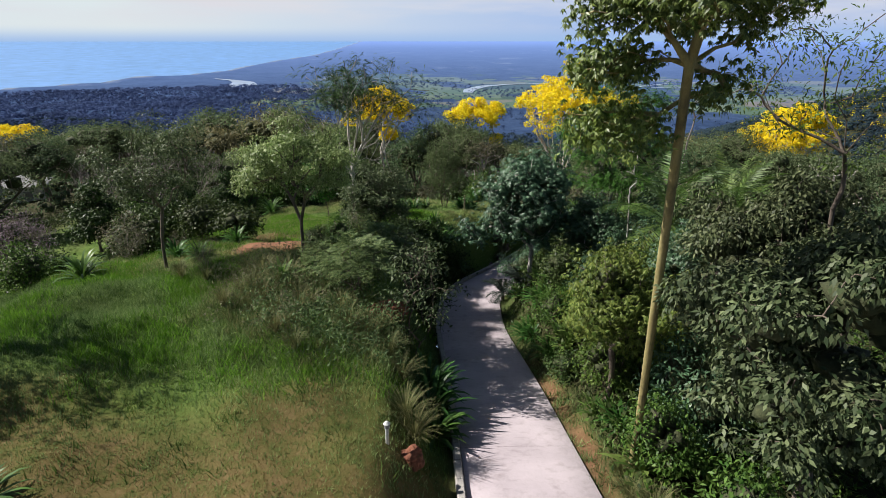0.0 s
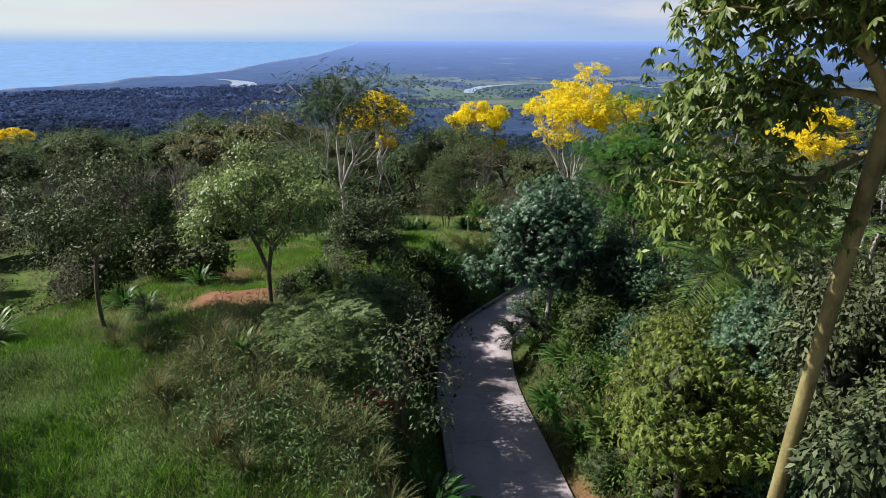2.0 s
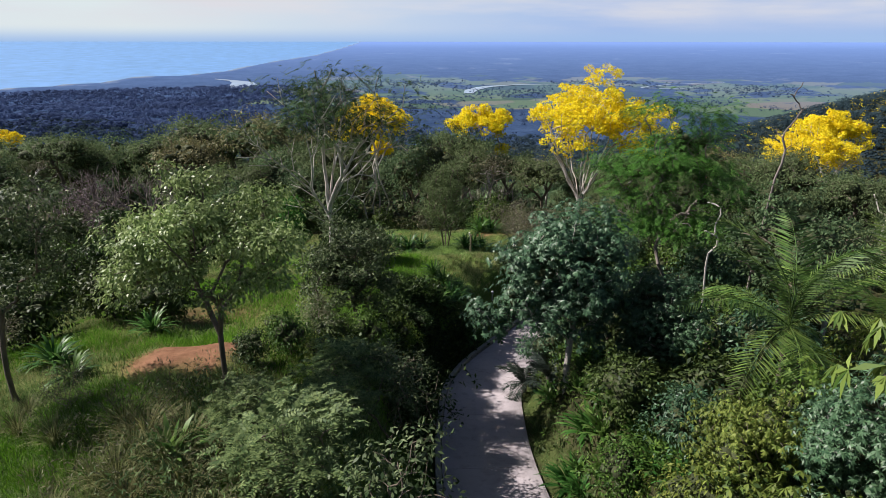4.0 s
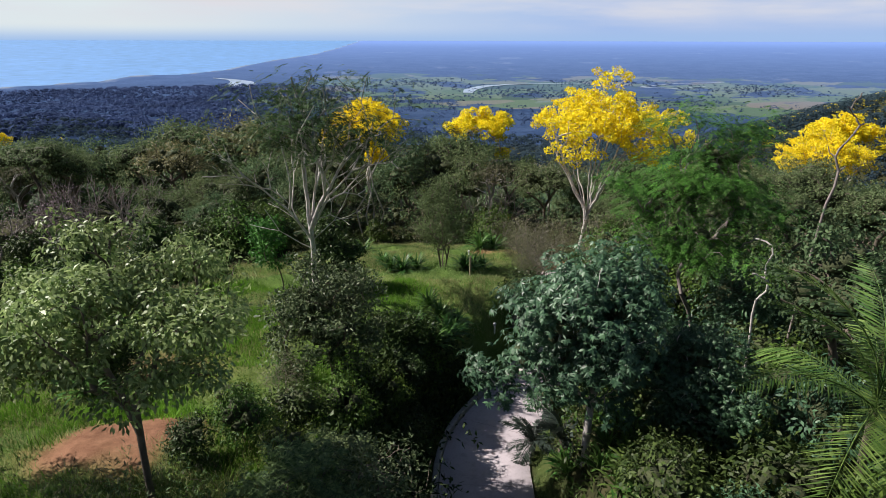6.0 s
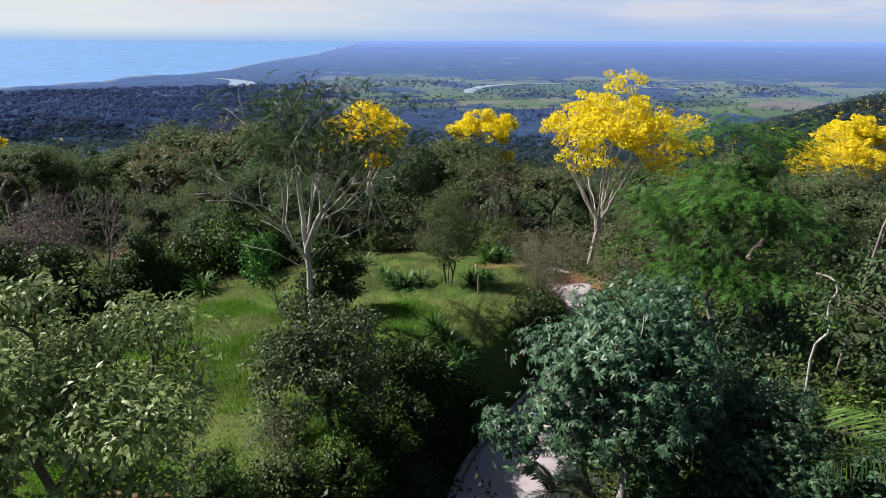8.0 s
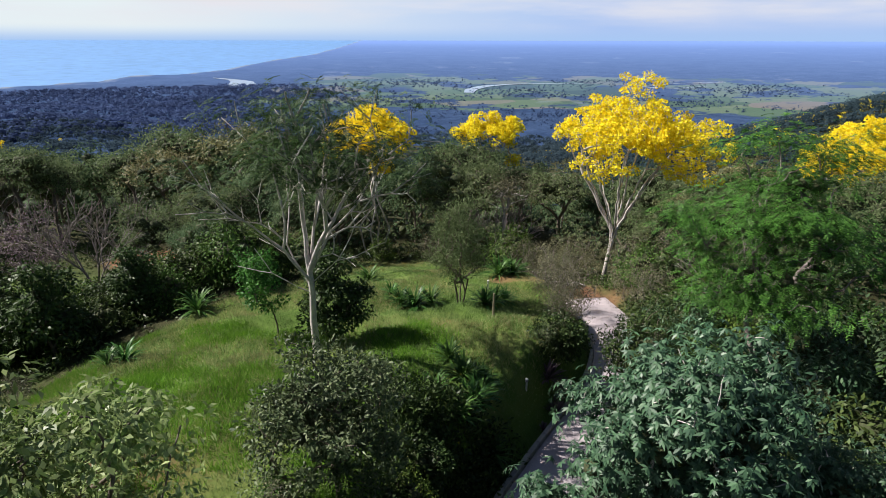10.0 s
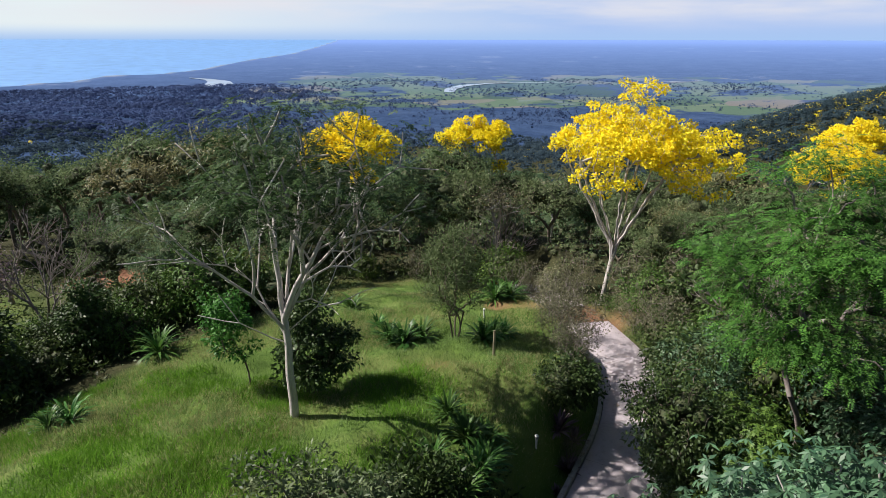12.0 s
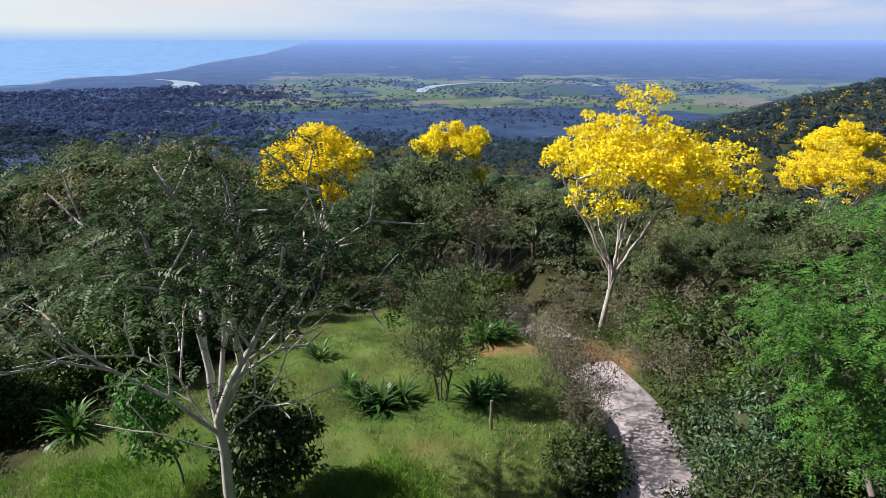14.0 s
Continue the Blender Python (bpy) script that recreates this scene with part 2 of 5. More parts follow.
def plain_material():
    """The coastal plain: woods, pasture in plots, bare plots, all far off, with haze painted into the colours."""
    m, n, l, p = nodes_of("ground_plain")
    pos = place(n)
    mp = n.new("ShaderNodeMapping")
    mp.inputs["Scale"].default_value = (0.008, 0.011, 0.0)
    mp.inputs["Rotation"].default_value = (0, 0, 0.35)
    l.new(pos, mp.inputs["Vector"])
    wob = noise_tex(n, l, 0.006, 3, 0.6, pos)
    plots = n.new("ShaderNodeTexVoronoi")
    plots.inputs["Scale"].default_value = 1.0
    l.new(mixer(n, l, 0.25, mp.outputs[0], wob.outputs[1]), plots.inputs["Vector"])
    sepc = n.new("ShaderNodeSeparateColor")
    l.new(plots.outputs["Color"], sepc.inputs[0])
    field = ramp(n, ((0.0, (0.050, 0.085, 0.095)), (0.4, (0.095, 0.150, 0.115)), (0.7, (0.13, 0.175, 0.140)), (1.0, (0.17, 0.165, 0.17))))
    l.new(sepc.outputs[0], field.inputs[0])
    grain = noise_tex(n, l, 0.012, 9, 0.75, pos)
    # wood tones carry distance haze as a blue tint
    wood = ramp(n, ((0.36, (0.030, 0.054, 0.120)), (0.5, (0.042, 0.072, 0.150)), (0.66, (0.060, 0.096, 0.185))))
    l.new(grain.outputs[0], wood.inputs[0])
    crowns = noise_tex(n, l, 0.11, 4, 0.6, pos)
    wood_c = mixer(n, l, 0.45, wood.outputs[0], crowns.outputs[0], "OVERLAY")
    bp = n.new("ShaderNodeBump")
    bp.inputs["Strength"].default_value, bp.inputs["Distance"].default_value = 0.5, 4.0
    l.new(crowns.outputs[0], bp.inputs["Height"])
    l.new(bp.outputs[0], p.inputs["Normal"])
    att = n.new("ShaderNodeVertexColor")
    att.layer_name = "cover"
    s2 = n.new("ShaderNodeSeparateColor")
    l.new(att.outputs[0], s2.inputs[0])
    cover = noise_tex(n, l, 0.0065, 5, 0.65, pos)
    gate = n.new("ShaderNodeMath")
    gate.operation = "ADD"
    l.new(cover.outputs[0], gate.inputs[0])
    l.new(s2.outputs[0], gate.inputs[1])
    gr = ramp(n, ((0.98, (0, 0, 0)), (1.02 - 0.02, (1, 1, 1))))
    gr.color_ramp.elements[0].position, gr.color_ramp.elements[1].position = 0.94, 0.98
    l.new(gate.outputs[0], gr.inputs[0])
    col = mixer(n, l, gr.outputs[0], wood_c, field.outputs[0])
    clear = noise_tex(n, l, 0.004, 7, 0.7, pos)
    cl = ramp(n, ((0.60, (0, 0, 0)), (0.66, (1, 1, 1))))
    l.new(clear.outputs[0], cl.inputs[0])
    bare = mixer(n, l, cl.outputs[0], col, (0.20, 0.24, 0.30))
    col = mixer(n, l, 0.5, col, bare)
    # haze painted into the base colour, bluer with distance by the mask's green
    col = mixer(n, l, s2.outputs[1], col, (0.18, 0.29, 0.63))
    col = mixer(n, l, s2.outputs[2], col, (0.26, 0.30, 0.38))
    l.new(col, p.inputs["Base Color"])
    p.inputs["Roughness"].default_value = 1.0
    p.inputs["Specular IOR Level"].default_value = 0.0
    return m


def water_material(name, colour, rough):
    m, n, l, p = nodes_of(name)
    w = noise_tex(n, l, 0.02, 5, 0.6, place(n))
    r = ramp(n, ((0.3, tuple(0.8 * c for c in colour)), (0.7, tuple(1.15 * c for c in colour))))
    l.new(w.outputs[0], r.inputs[0])
    l.new(r.outputs[0], p.inputs["Base Color"])
    p.inputs["Roughness"].default_value = rough
    p.inputs["IOR"].default_value = 1.33
    return m


CONCRETE = concrete_material()
GROUND_NEAR, GROUND_PLAIN = ground_material(), plain_material()
SEA = water_material("sea_water", (0.18, 0.36, 0.70), 0.4)
RIVER = water_material("river_water", (0.36, 0.45, 0.61), 0.3)
# dark colour of the crown cores, standing in for shade between leaves
CORE_SHADE = rough_material("crown_core_shade", ((0.3, (0.024, 0.034, 0.011)), (0.7, (0.075, 0.086, 0.034))), 4.0, 0.8)
KERB = rough_material("kerb_concrete", ((0.3, (0.26, 0.24, 0.23)), (0.7, (0.45, 0.42, 0.40))), 2.5, 0.4)
RED_ROCK = rough_material("red_rock", ((0.3, (0.12, 0.04, 0.02)), (0.7, (0.27, 0.10, 0.055))), 3.0, 0.8)
PAINT_WHITE = rough_material("paint_white", ((0.3, (0.55, 0.55, 0.53)), (0.7, (0.75, 0.75, 0.73))), 6, 0.1, 0.5)
METAL_GREY = rough_material("metal_grey", ((0.3, (0.22, 0.22, 0.23)), (0.7, (0.34, 0.34, 0.35))), 8, 0.1, 0.5)
WOOD_POST = rough_material("wood_post", ((0.3, (0.16, 0.13, 0.09)), (0.7, (0.30, 0.26, 0.19))), 5, 0.5, stretch=(1, 1, 0.2))
ROOF = rough_material("roof_sheet", ((0.3, (0.38, 0.38, 0.40)), (0.7, (0.55, 0.55, 0.57))), 1.2, 0.2, 0.6)


# ---------------------------------------------------------------- helpers for meshes
def mesh_of(name, verts, quads, material, tris=None):
    """A mesh from arrays of corners and four-cornered (or three-cornered) faces."""
    me = bpy.data.meshes.new(name)
    verts = np.asarray(verts, dtype=np.float32)
    loops = np.asarray(quads, dtype=np.int32)
    k = loops.shape[1]
    me.vertices.add(len(verts))
    me.vertices.foreach_set("co", verts.ravel())
    me.loops.add(loops.size)
    me.loops.foreach_set("vertex_index", loops.ravel())
    me.polygons.add(len(loops))
    me.polygons.foreach_set("loop_start", np.arange(len(loops), dtype=np.int32) * k)
    me.update(calc_edges=True)
    me.materials.append(material)
    return me


def smooth(me):
    me.polygons.foreach_set("use_smooth", np.ones(len(me.polygons), dtype=bool))
    return me


def part(name, mesh, parent, label=""):
    ob = new(name, mesh)
    ob.parent = parent
    return tagged(ob, label)


def bm_part(name, bm, material, parent=None, label=""):
    me = bpy.data.meshes.new(name)
    bm.to_mesh(me)
    bm.free()
    me.materials.append(material)
    ob = new(name, me)
    ob.parent = parent
    return tagged(ob, label)


def unit(v):
    return v / np.maximum(np.linalg.norm(v, axis=1, keepdims=True), 1e-9)


def leaf_mesh(rng, centres, axes, normals, length, width, fold=0.12):
    """Pointed leaves, each a folded kite: stalk end, two shoulders, tip."""
    k = len(centres)
    a = unit(axes)
    s = unit(np.cross(a, normals))
    up = np.cross(s, a)
    ln = (length * rng.uniform(0.65, 1.25, k))[:, None]
    wd = (width * rng.uniform(0.7, 1.2, k))[:, None]
    v = np.empty((k, 4, 3))
    v[:, 0] = centres
    v[:, 1] = centres + a * ln * 0.45 - s * wd * 0.5 + up * ln * fold
    v[:, 2] = centres + a * ln
    v[:, 3] = centres + a * ln * 0.45 + s * wd * 0.5 + up * ln * fold
    return v.reshape(-1, 3), np.arange(4 * k).reshape(k, 4)


def tube_mesh(p0, p1, r0, r1, sides=5):
    """Tapered limbs from p0 to p1."""
    k = len(p0)
    ax = unit(p1 - p0)
    ref = np.where(np.abs(ax[:, 2:3]) > 0.9, np.array([[1.0, 0, 0]]), np.array([[0, 0, 1.0]]))
    u = unit(np.cross(ax, ref))
    w = np.cross(ax, u)
    ang = np.arange(sides) * 2 * np.pi / sides
    ring = np.cos(ang)[None, :, None] * u[:, None] + np.sin(ang)[None, :, None] * w[:, None]
    lo = p0[:, None] + ring * r0[:, None, None]
    hi = p1[:, None] + ring * r1[:, None, None]
    v = np.concatenate((lo, hi), axis=1).reshape(-1, 3)
    i = np.arange(sides)
    f = np.stack((i, (i + 1) % sides, (i + 1) % sides + sides, i + sides), axis=1)
    q = (f[None] + (np.arange(k) * 2 * sides)[:, None, None]).reshape(-1, 4)
    return v, q


def lumps(d, seed, k=2.3):
    """Uneven outline of a crown by direction."""
    s = seed * 1.7
    return 1 + 0.22 * np.sin(k * d[:, 0] + s) * np.cos(k * 1.3 * d[:, 1] - s) + 0.16 * np.sin(2.1 * k * d[:, 2] + 2 * s) * np.sin(1.9 * k * d[:, 0] - s)


def crown_tips(rng, n, centre, radii, seed, hollow=0.45, flat=0.0, even=0.25):
    """Points through a lumpy crown, thinned into clumps with gaps."""
    d = unit(rng.normal(size=(n * 2, 3)))
    if flat:
        d[:, 2] = np.where(d[:, 2] < -flat, -d[:, 2], d[:, 2])
    r = (hollow ** 3 + (1 - hollow ** 3) * rng.random(n * 2)) ** (1 / 3)
    p = d * (r * 0.9 * lumps(d, seed))[:, None]
    gaps = np.sin(3.1 * p[:, 0] + seed) * np.sin(3.4 * p[:, 1] - 2 * seed) * np.sin(3.7 * p[:, 2] + 3 * seed)
    p = p[np.argsort(gaps + even * rng.normal(size=len(gaps)))[n // 3: n // 3 + n]]
    return np.asarray(centre) + p * np.asarray(radii)


def limbs(rng, trunk, tips, r_tip, reach=0.35, rise=0.35, scaffold=()):
    """Grows limbs from the trunk's points to all tips; returns nodes, parents, radii."""
    pos = [np.asarray(p, float) for p in trunk]
    par = [-1] + list(range(len(trunk) - 1))
    run = [0.0]
    for i in range(1, len(pos)):
        run.append(run[-1] + np.linalg.norm(pos[i] - pos[i - 1]))
    first = max(1, len(trunk) - (1 if scaffold else 3))
    for line in scaffold:
        last = len(trunk) - 1 - line[0]
        for q in line[1:]:
            q = np.asarray(q, float)
            run.append(run[last] + np.linalg.norm(q - pos[last]))
            pos.append(q)
            par.append(last)
            last = len(pos) - 1
    order = np.argsort(np.linalg.norm(tips - pos[-1], axis=1))
    for t in tips[order]:
        P = np.array(pos[first:])
        gap = np.linalg.norm(P - t, axis=1)
        cost = gap + reach * np.array(run[first:]) + 0.9 * np.maximum(0, P[:, 2] - t[2])
        j = int(np.argmin(cost)) + first
        a, g = pos[j], np.linalg.norm(t - pos[j])
        last = j
        for f in (0.4, 0.75, 1.0):
            q = a + (t - a) * f
            if f < 1:
                q = q + np.array([0, 0, rise * 0.35 * g * f * (1 - f) * 2]) + rng.normal(size=3) * 0.045 * g
            run.append(run[last] + np.linalg.norm(q - pos[last]))
            pos.append(q)
            par.append(last)
            last = len(pos) - 1
    load = np.zeros(len(pos))
    leafy = np.ones(len(pos), bool)
    for i, p in enumerate(par):
        if p >= 0:
            leafy[p] = False
    load[leafy] = 1
    for i in range(len(pos) - 1, 0, -1):
        load[par[i]] += load[i]
    return np.array(pos), np.array(par), r_tip * np.maximum(load, 1) ** 0.52


def limb_mesh(pos, par, rad, r_base, thin=0.0):
    kid = np.arange(1, len(pos))
    kid = kid[rad[kid] > thin]
    r = np.minimum(rad, r_base)
    r[0] = r_base * 1.35
    return tube_mesh(pos[par[kid]], pos[kid], np.minimum(r[par[kid]], r[kid] * 1.6), r[kid], 6)


def foliage(rng, tips, per, spread, length, width, droop=0.3, upward=0.5, centre=None):
    """Leaves in clumps round the tips, pointing away from each tip."""
    c = np.repeat(tips, per, axis=0)
    swell = np.repeat(rng.uniform(0.7, 1.3, len(tips)), per)[:, None]
    off = unit(rng.normal(size=(len(c), 3))) * swell * rng.uniform(0.55, 1.0, (len(c), 1)) ** 0.5 * spread * 1.55 * np.array([1, 1, 0.7])
    away = off / max(spread, 1e-6) * 0.6 + rng.normal(size=off.shape) * 0.7
    away[:, 2] -= droop * 2
    nrm = rng.normal(size=off.shape) * 0.55
    nrm[:, 2] += upward * 1.6
    nrm += 0.9 * off / max(spread, 1e-6)
    if centre is not None:
        nrm += 0.6 * unit(c + off - np.asarray(centre))
    return leaf_mesh(rng, c + off, away, nrm, length, width)


def whorls(rng, tips, per, spread, length, width, droop=0.5, leaflets=7, centre=None):
    """Hand-shaped leaves: leaflets spread and hang round each stalk's end."""
    c = np.repeat(tips, per, axis=0)
    off = rng.normal(size=(len(c), 3)) * spread * np.array([1, 1, 0.8])
    c = c + off
    ax = 0.5 * off / spread + rng.normal(size=c.shape) * 0.35 + np.array([0, 0, 1.1])
    if centre is not None:
        ax += 0.5 * unit(c - np.asarray(centre))
    ax = unit(ax)
    u = unit(np.cross(ax, rng.normal(size=c.shape)))
    w = np.cross(ax, u)
    k = np.tile(np.arange(leaflets), len(c)) * 2 * np.pi / leaflets + rng.normal(size=len(c) * leaflets) * 0.15
    rp = lambda m: np.repeat(m, leaflets, axis=0)
    out = np.cos(k)[:, None] * rp(u) + np.sin(k)[:, None] * rp(w)
    axes = out + rp(ax) * 0.15 + np.array([0, 0, -1.0]) * droop * rng.uniform(0.6, 1.4, (len(k), 1))
    return leaf_mesh(rng, rp(c), axes, rp(ax) + 0.2 * out, length, width, 0.06)


def sprays(rng, tips, per, spread, length, leaflet, droop=0.2, pairs=7, centre=None):
    """Feathered leaves: a stalk with pairs of leaflets lying in one tilted plane."""
    c = np.repeat(tips, per, axis=0)
    off = rng.normal(size=(len(c), 3)) * spread * np.array([1, 1, 0.5])
    c = c + off
    way = off / max(spread, 1e-6) * 0.6 + rng.normal(size=c.shape) * 0.6
    if centre is not None:
        way += 0.6 * unit(c - np.asarray(centre))
    way[:, 2] = 0.35 * way[:, 2] - droop
    way = unit(way)
    nrm = rng.normal(size=c.shape) * 0.28 + np.array([0, 0, 1.0])
    side = unit(np.cross(way, nrm))
    up = np.cross(side, way)
    m = 2 * pairs
    f = np.tile(np.repeat((np.arange(pairs) + 0.6) / pairs, 2), len(c))[:, None]
    sg = np.tile(np.tile([1.0, -1.0], pairs), len(c))[:, None]
    rp = lambda a: np.repeat(a, m, axis=0)
    ln = rp(length * rng.uniform(0.7, 1.25, (len(c), 1)))
    base = rp(c) + rp(way) * ln * f - np.array([0, 0, 0.35]) * ln * f * f
    ax = rp(side) * sg + rp(way) * 0.5 + rng.normal(size=base.shape) * 0.12 - np.array([0, 0, 0.18])
    return leaf_mesh(rng, base, ax, rp(up), leaflet, leaflet * 0.42, 0.03)


def lobed_tips(rng, n, centre, radii, lobes, lobe=0.36, under=-0.25, flat=0.6):
    """Points gathered into rounded, flat-based lobes set over a crown's outside, with dark gaps between."""
    k = np.arange(lobes) + 0.5
    z = under + (1 - under) * k / lobes
    a = k * 2.39996 + rng.uniform(0, 6)
    d = np.stack((np.sqrt(1 - z * z) * np.cos(a), np.sqrt(1 - z * z) * np.sin(a), z), 1)
    d = unit(d + 0.16 * rng.normal(size=d.shape))
    heart = d * (1 - 0.7 * lobe) * rng.uniform(0.58, 1.12, (lobes, 1))
    own = rng.integers(0, lobes, n)
    swell = rng.uniform(0.65, 1.25, lobes)
    off = unit(rng.normal(size=(n, 3))) * (rng.random(n) ** 0.4 * lobe * swell[own])[:, None]
    off[:, 2] = np.where(off[:, 2] < 0, 0.4 * off[:, 2], off[:, 2]) * flat
    return np.asarray(centre) + (heart[own] + off) * np.asarray(radii)


def fork_out(rng, start, way, length, radius, levels, angle=24, shrink=0.8, kids=(2, 3), lift=0.12, kink=0.06, shoots=0.4):
    """A limb that forks again and again into finer, straighter ones; gives its pieces and its ends."""
    pieces, ends = [], []

    def go(p, w, ln, r, level):
        for i in range(3):
            w = w + rng.normal(size=3) * kink + np.array([0, 0, 0.3 * lift])
            w = w / np.linalg.norm(w)
            q = p + w * ln / 3
            pieces.append((p, q, r * (1 - 0.09 * i), r * (0.91 - 0.09 * i)))
            p = q
            if i < 2 and level > 0 and rng.random() < shoots:
                s = w + 1.1 * unit(rng.normal(size=(1, 3)))[0]
                s[2] = abs(s[2])
                go(p, s / np.linalg.norm(s), ln * rng.uniform(0.4, 0.7), r * 0.42, max(level - 2, 0))
        if level == 0:
            ends.append(p)
            return
        m = int(rng.integers(kids[0], kids[1] + 1))
        u = unit(np.cross(w, rng.normal(size=3))[None])[0]
        v = np.cross(w, u)
        for j in range(m):
            a = 2 * math.pi * j / m + rng.normal() * 0.3
            th = math.radians(angle * rng.uniform(0.55, 1.4))
            k = w * math.cos(th) + (u * math.cos(a) + v * math.sin(a)) * math.sin(th) + np.array([0, 0, lift])
            go(p, k / np.linalg.norm(k), ln * shrink * rng.uniform(0.75, 1.2), r * (0.76 if m == 2 else 0.66), level - 1)

    go(np.asarray(start, float), unit(np.asarray(way, float)[None])[0], length, radius, levels)
    return pieces, ends


def forked_tree(name, label, category, seed, trunk, r_base, limbs_from, bark, leaf=None, leafing=None, group="", **fork):
    """A tree at the origin with a straight trunk and limbs that fork into fine twigs."""
    rng = np.random.default_rng(seed)
    root = tagged(new(name), label, category, group)
    line = [np.asarray(p, float) for p in trunk]
    k = len(line) - 1
    pieces = [(a, b, r_base * (1.15 - 0.4 * i / k), r_base * (1.15 - 0.4 * (i + 1) / k)) for i, (a, b) in enumerate(zip(line, line[1:]))]
    ends = []
    for start, way, length, radius, levels in limbs_from:
        a, b = fork_out(rng, start, way, length, radius, levels, **fork)
        pieces += a
        ends += b
    p0, p1, r0, r1 = (np.array([p[i] for p in pieces]) for i in range(4))
    v, q = tube_mesh(p0, p1, r0, r1, 6)
    part("trunk", smooth(mesh_of("trunk", v, q, bark)), root)
    if leaf is not None:
        v, q = leafing(rng, np.array(ends))
        part("crown", mesh_of("crown", v, q, leaf), root)
    return root


ICO = bmesh.new()
bmesh.ops.create_icosphere(ICO, subdivisions=1, radius=1)
ICO_V = np.array([v.co for v in ICO.verts])
ICO_F = np.array([[v.index for v in f.verts] for f in ICO.faces])
ICO.free()


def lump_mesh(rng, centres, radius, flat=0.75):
    """Knobbly dark cores that stand in for shade inside the foliage, one at each centre."""
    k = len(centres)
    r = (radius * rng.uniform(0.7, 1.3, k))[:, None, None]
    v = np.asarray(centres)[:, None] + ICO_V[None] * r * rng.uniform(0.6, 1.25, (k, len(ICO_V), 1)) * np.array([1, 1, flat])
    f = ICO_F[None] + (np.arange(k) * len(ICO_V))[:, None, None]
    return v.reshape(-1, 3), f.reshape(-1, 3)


def bent(base, top, bow, rng, n=6):
    """Points along a trunk with a slight bow."""
    base, top = np.asarray(base, float), np.asarray(top, float)
    side = np.array([rng.normal(), rng.normal(), 0]) * bow
    return [base + (top - base) * f + side * math.sin(math.pi * f) for f in np.linspace(0, 1, n)]


def plant(name, label, category, seed, height, fork, centre, radii, tips, per, leaf, bark, r_base,
          spread=0.35, size=(0.2, 0.08), droop=0.3, hollow=0.45, flat=0.0, lean=(0, 0), bow=0.1, stems=1, r_tip=0.012,
          reach=0.35, rise=0.35, thin=0.0, second=None, group="", crown_name="crown", trunk_name="trunk", extra=None, whorled=False, core=0, core_size=0.6, core_in=0.52, even=0.25, scaffold=(), lobes=0, lobe=0.36, under=-0.25, feathered=0):
    """One tree or shrub at the origin: trunk with limbs, and a crown of single leaves."""
    rng = np.random.default_rng(seed)
    root = tagged(new(name), label, category, group)
    ends = lobed_tips(rng, tips, centre, radii, lobes, lobe, under) if lobes else crown_tips(rng, tips, centre, radii, seed, hollow, flat, even)
    if extra is not None:
        ends = np.concatenate((ends, np.asarray(extra, float)))
    share = np.array_split(ends[np.argsort(np.arctan2(ends[:, 1] - centre[1], ends[:, 0] - centre[0]))], stems)
    vs, qs, k = [], [], 0
    for i, some in enumerate(share):
        a = 2 * math.pi * i / stems
        foot = (0.12 * math.cos(a) * (stems > 1), 0.12 * math.sin(a) * (stems > 1), -0.3)
        top = (lean[0] + 0.3 * fork * math.cos(a) * (stems > 1), lean[1] + 0.3 * fork * math.sin(a) * (stems > 1), fork)
        pos, par, rad = limbs(rng, bent(foot, top, bow, rng), some, r_tip, reach, rise, scaffold)
        v, q = limb_mesh(pos, par, rad, r_base / math.sqrt(stems), thin)
        vs.append(v), qs.append(q + k)
        k += len(v)
    part(trunk_name, smooth(mesh_of(trunk_name, np.concatenate(vs), np.concatenate(qs), bark)), root)
    if per:
        if feathered:
            v, q = sprays(rng, ends, per, spread, size[0], size[1], droop, feathered, centre)
        else:
            v, q = (whorls if whorled else foliage)(rng, ends, per, spread, size[0], size[1], droop, centre=centre)
        part(crown_name, mesh_of(crown_name, v, q, leaf), root)
    # added dark cores put the crown's inner shade into colour
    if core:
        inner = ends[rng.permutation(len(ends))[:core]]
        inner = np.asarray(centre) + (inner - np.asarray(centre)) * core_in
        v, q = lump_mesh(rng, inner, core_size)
        tagged(part("inner_mass", mesh_of("inner_mass", v, q, CORE_SHADE), root), "dark core standing in for shade inside the crown", kind="stuff")
    if second:
        mat2, per2, spread2, size2, label2, pick = second
        some = ends[pick(ends)] if pick else ends
        v, q = foliage(rng, some, per2, spread2, size2[0], size2[1], 0.0, centre=centre)
        part("blossom", mesh_of("blossom", v, q, mat2), root, label2)
    return root


# ---------------------------------------------------------------- lie of the land
def ease(x):
    x = np.clip(x, 0, 1)
    return x * x * (3 - 2 * x)


def hill(x, c, w):
    return np.exp(-((x - c) / w) ** 2)


def soft_interp(v, xs, ys, w):
    """Linear steps, rounded by averaging over a width."""
    return sum(np.interp(v + o * w, xs, ys) for o in (-0.75, -0.4, -0.13, 0.13, 0.4, 0.75)) / 6


SLOPE_D = (-60, 0, 12, 22, 28, 34, 41, 48, 56, 66, 80, 120, 200, 350, 600, 900, 1500)
SLOPE_Z = (5.5, 1.0, 0.1, 0.5, -0.6, -1.9, -3.7, -4.7, -5.7, -9.5, -14.5, -24, -43, -72, -100, -114, -116)
ROAD_Y = (-40, 5, 11, 18.5, 27, 33, 36.5, 40, 44, 48, 52, 57, 63, 72, 82, 100)
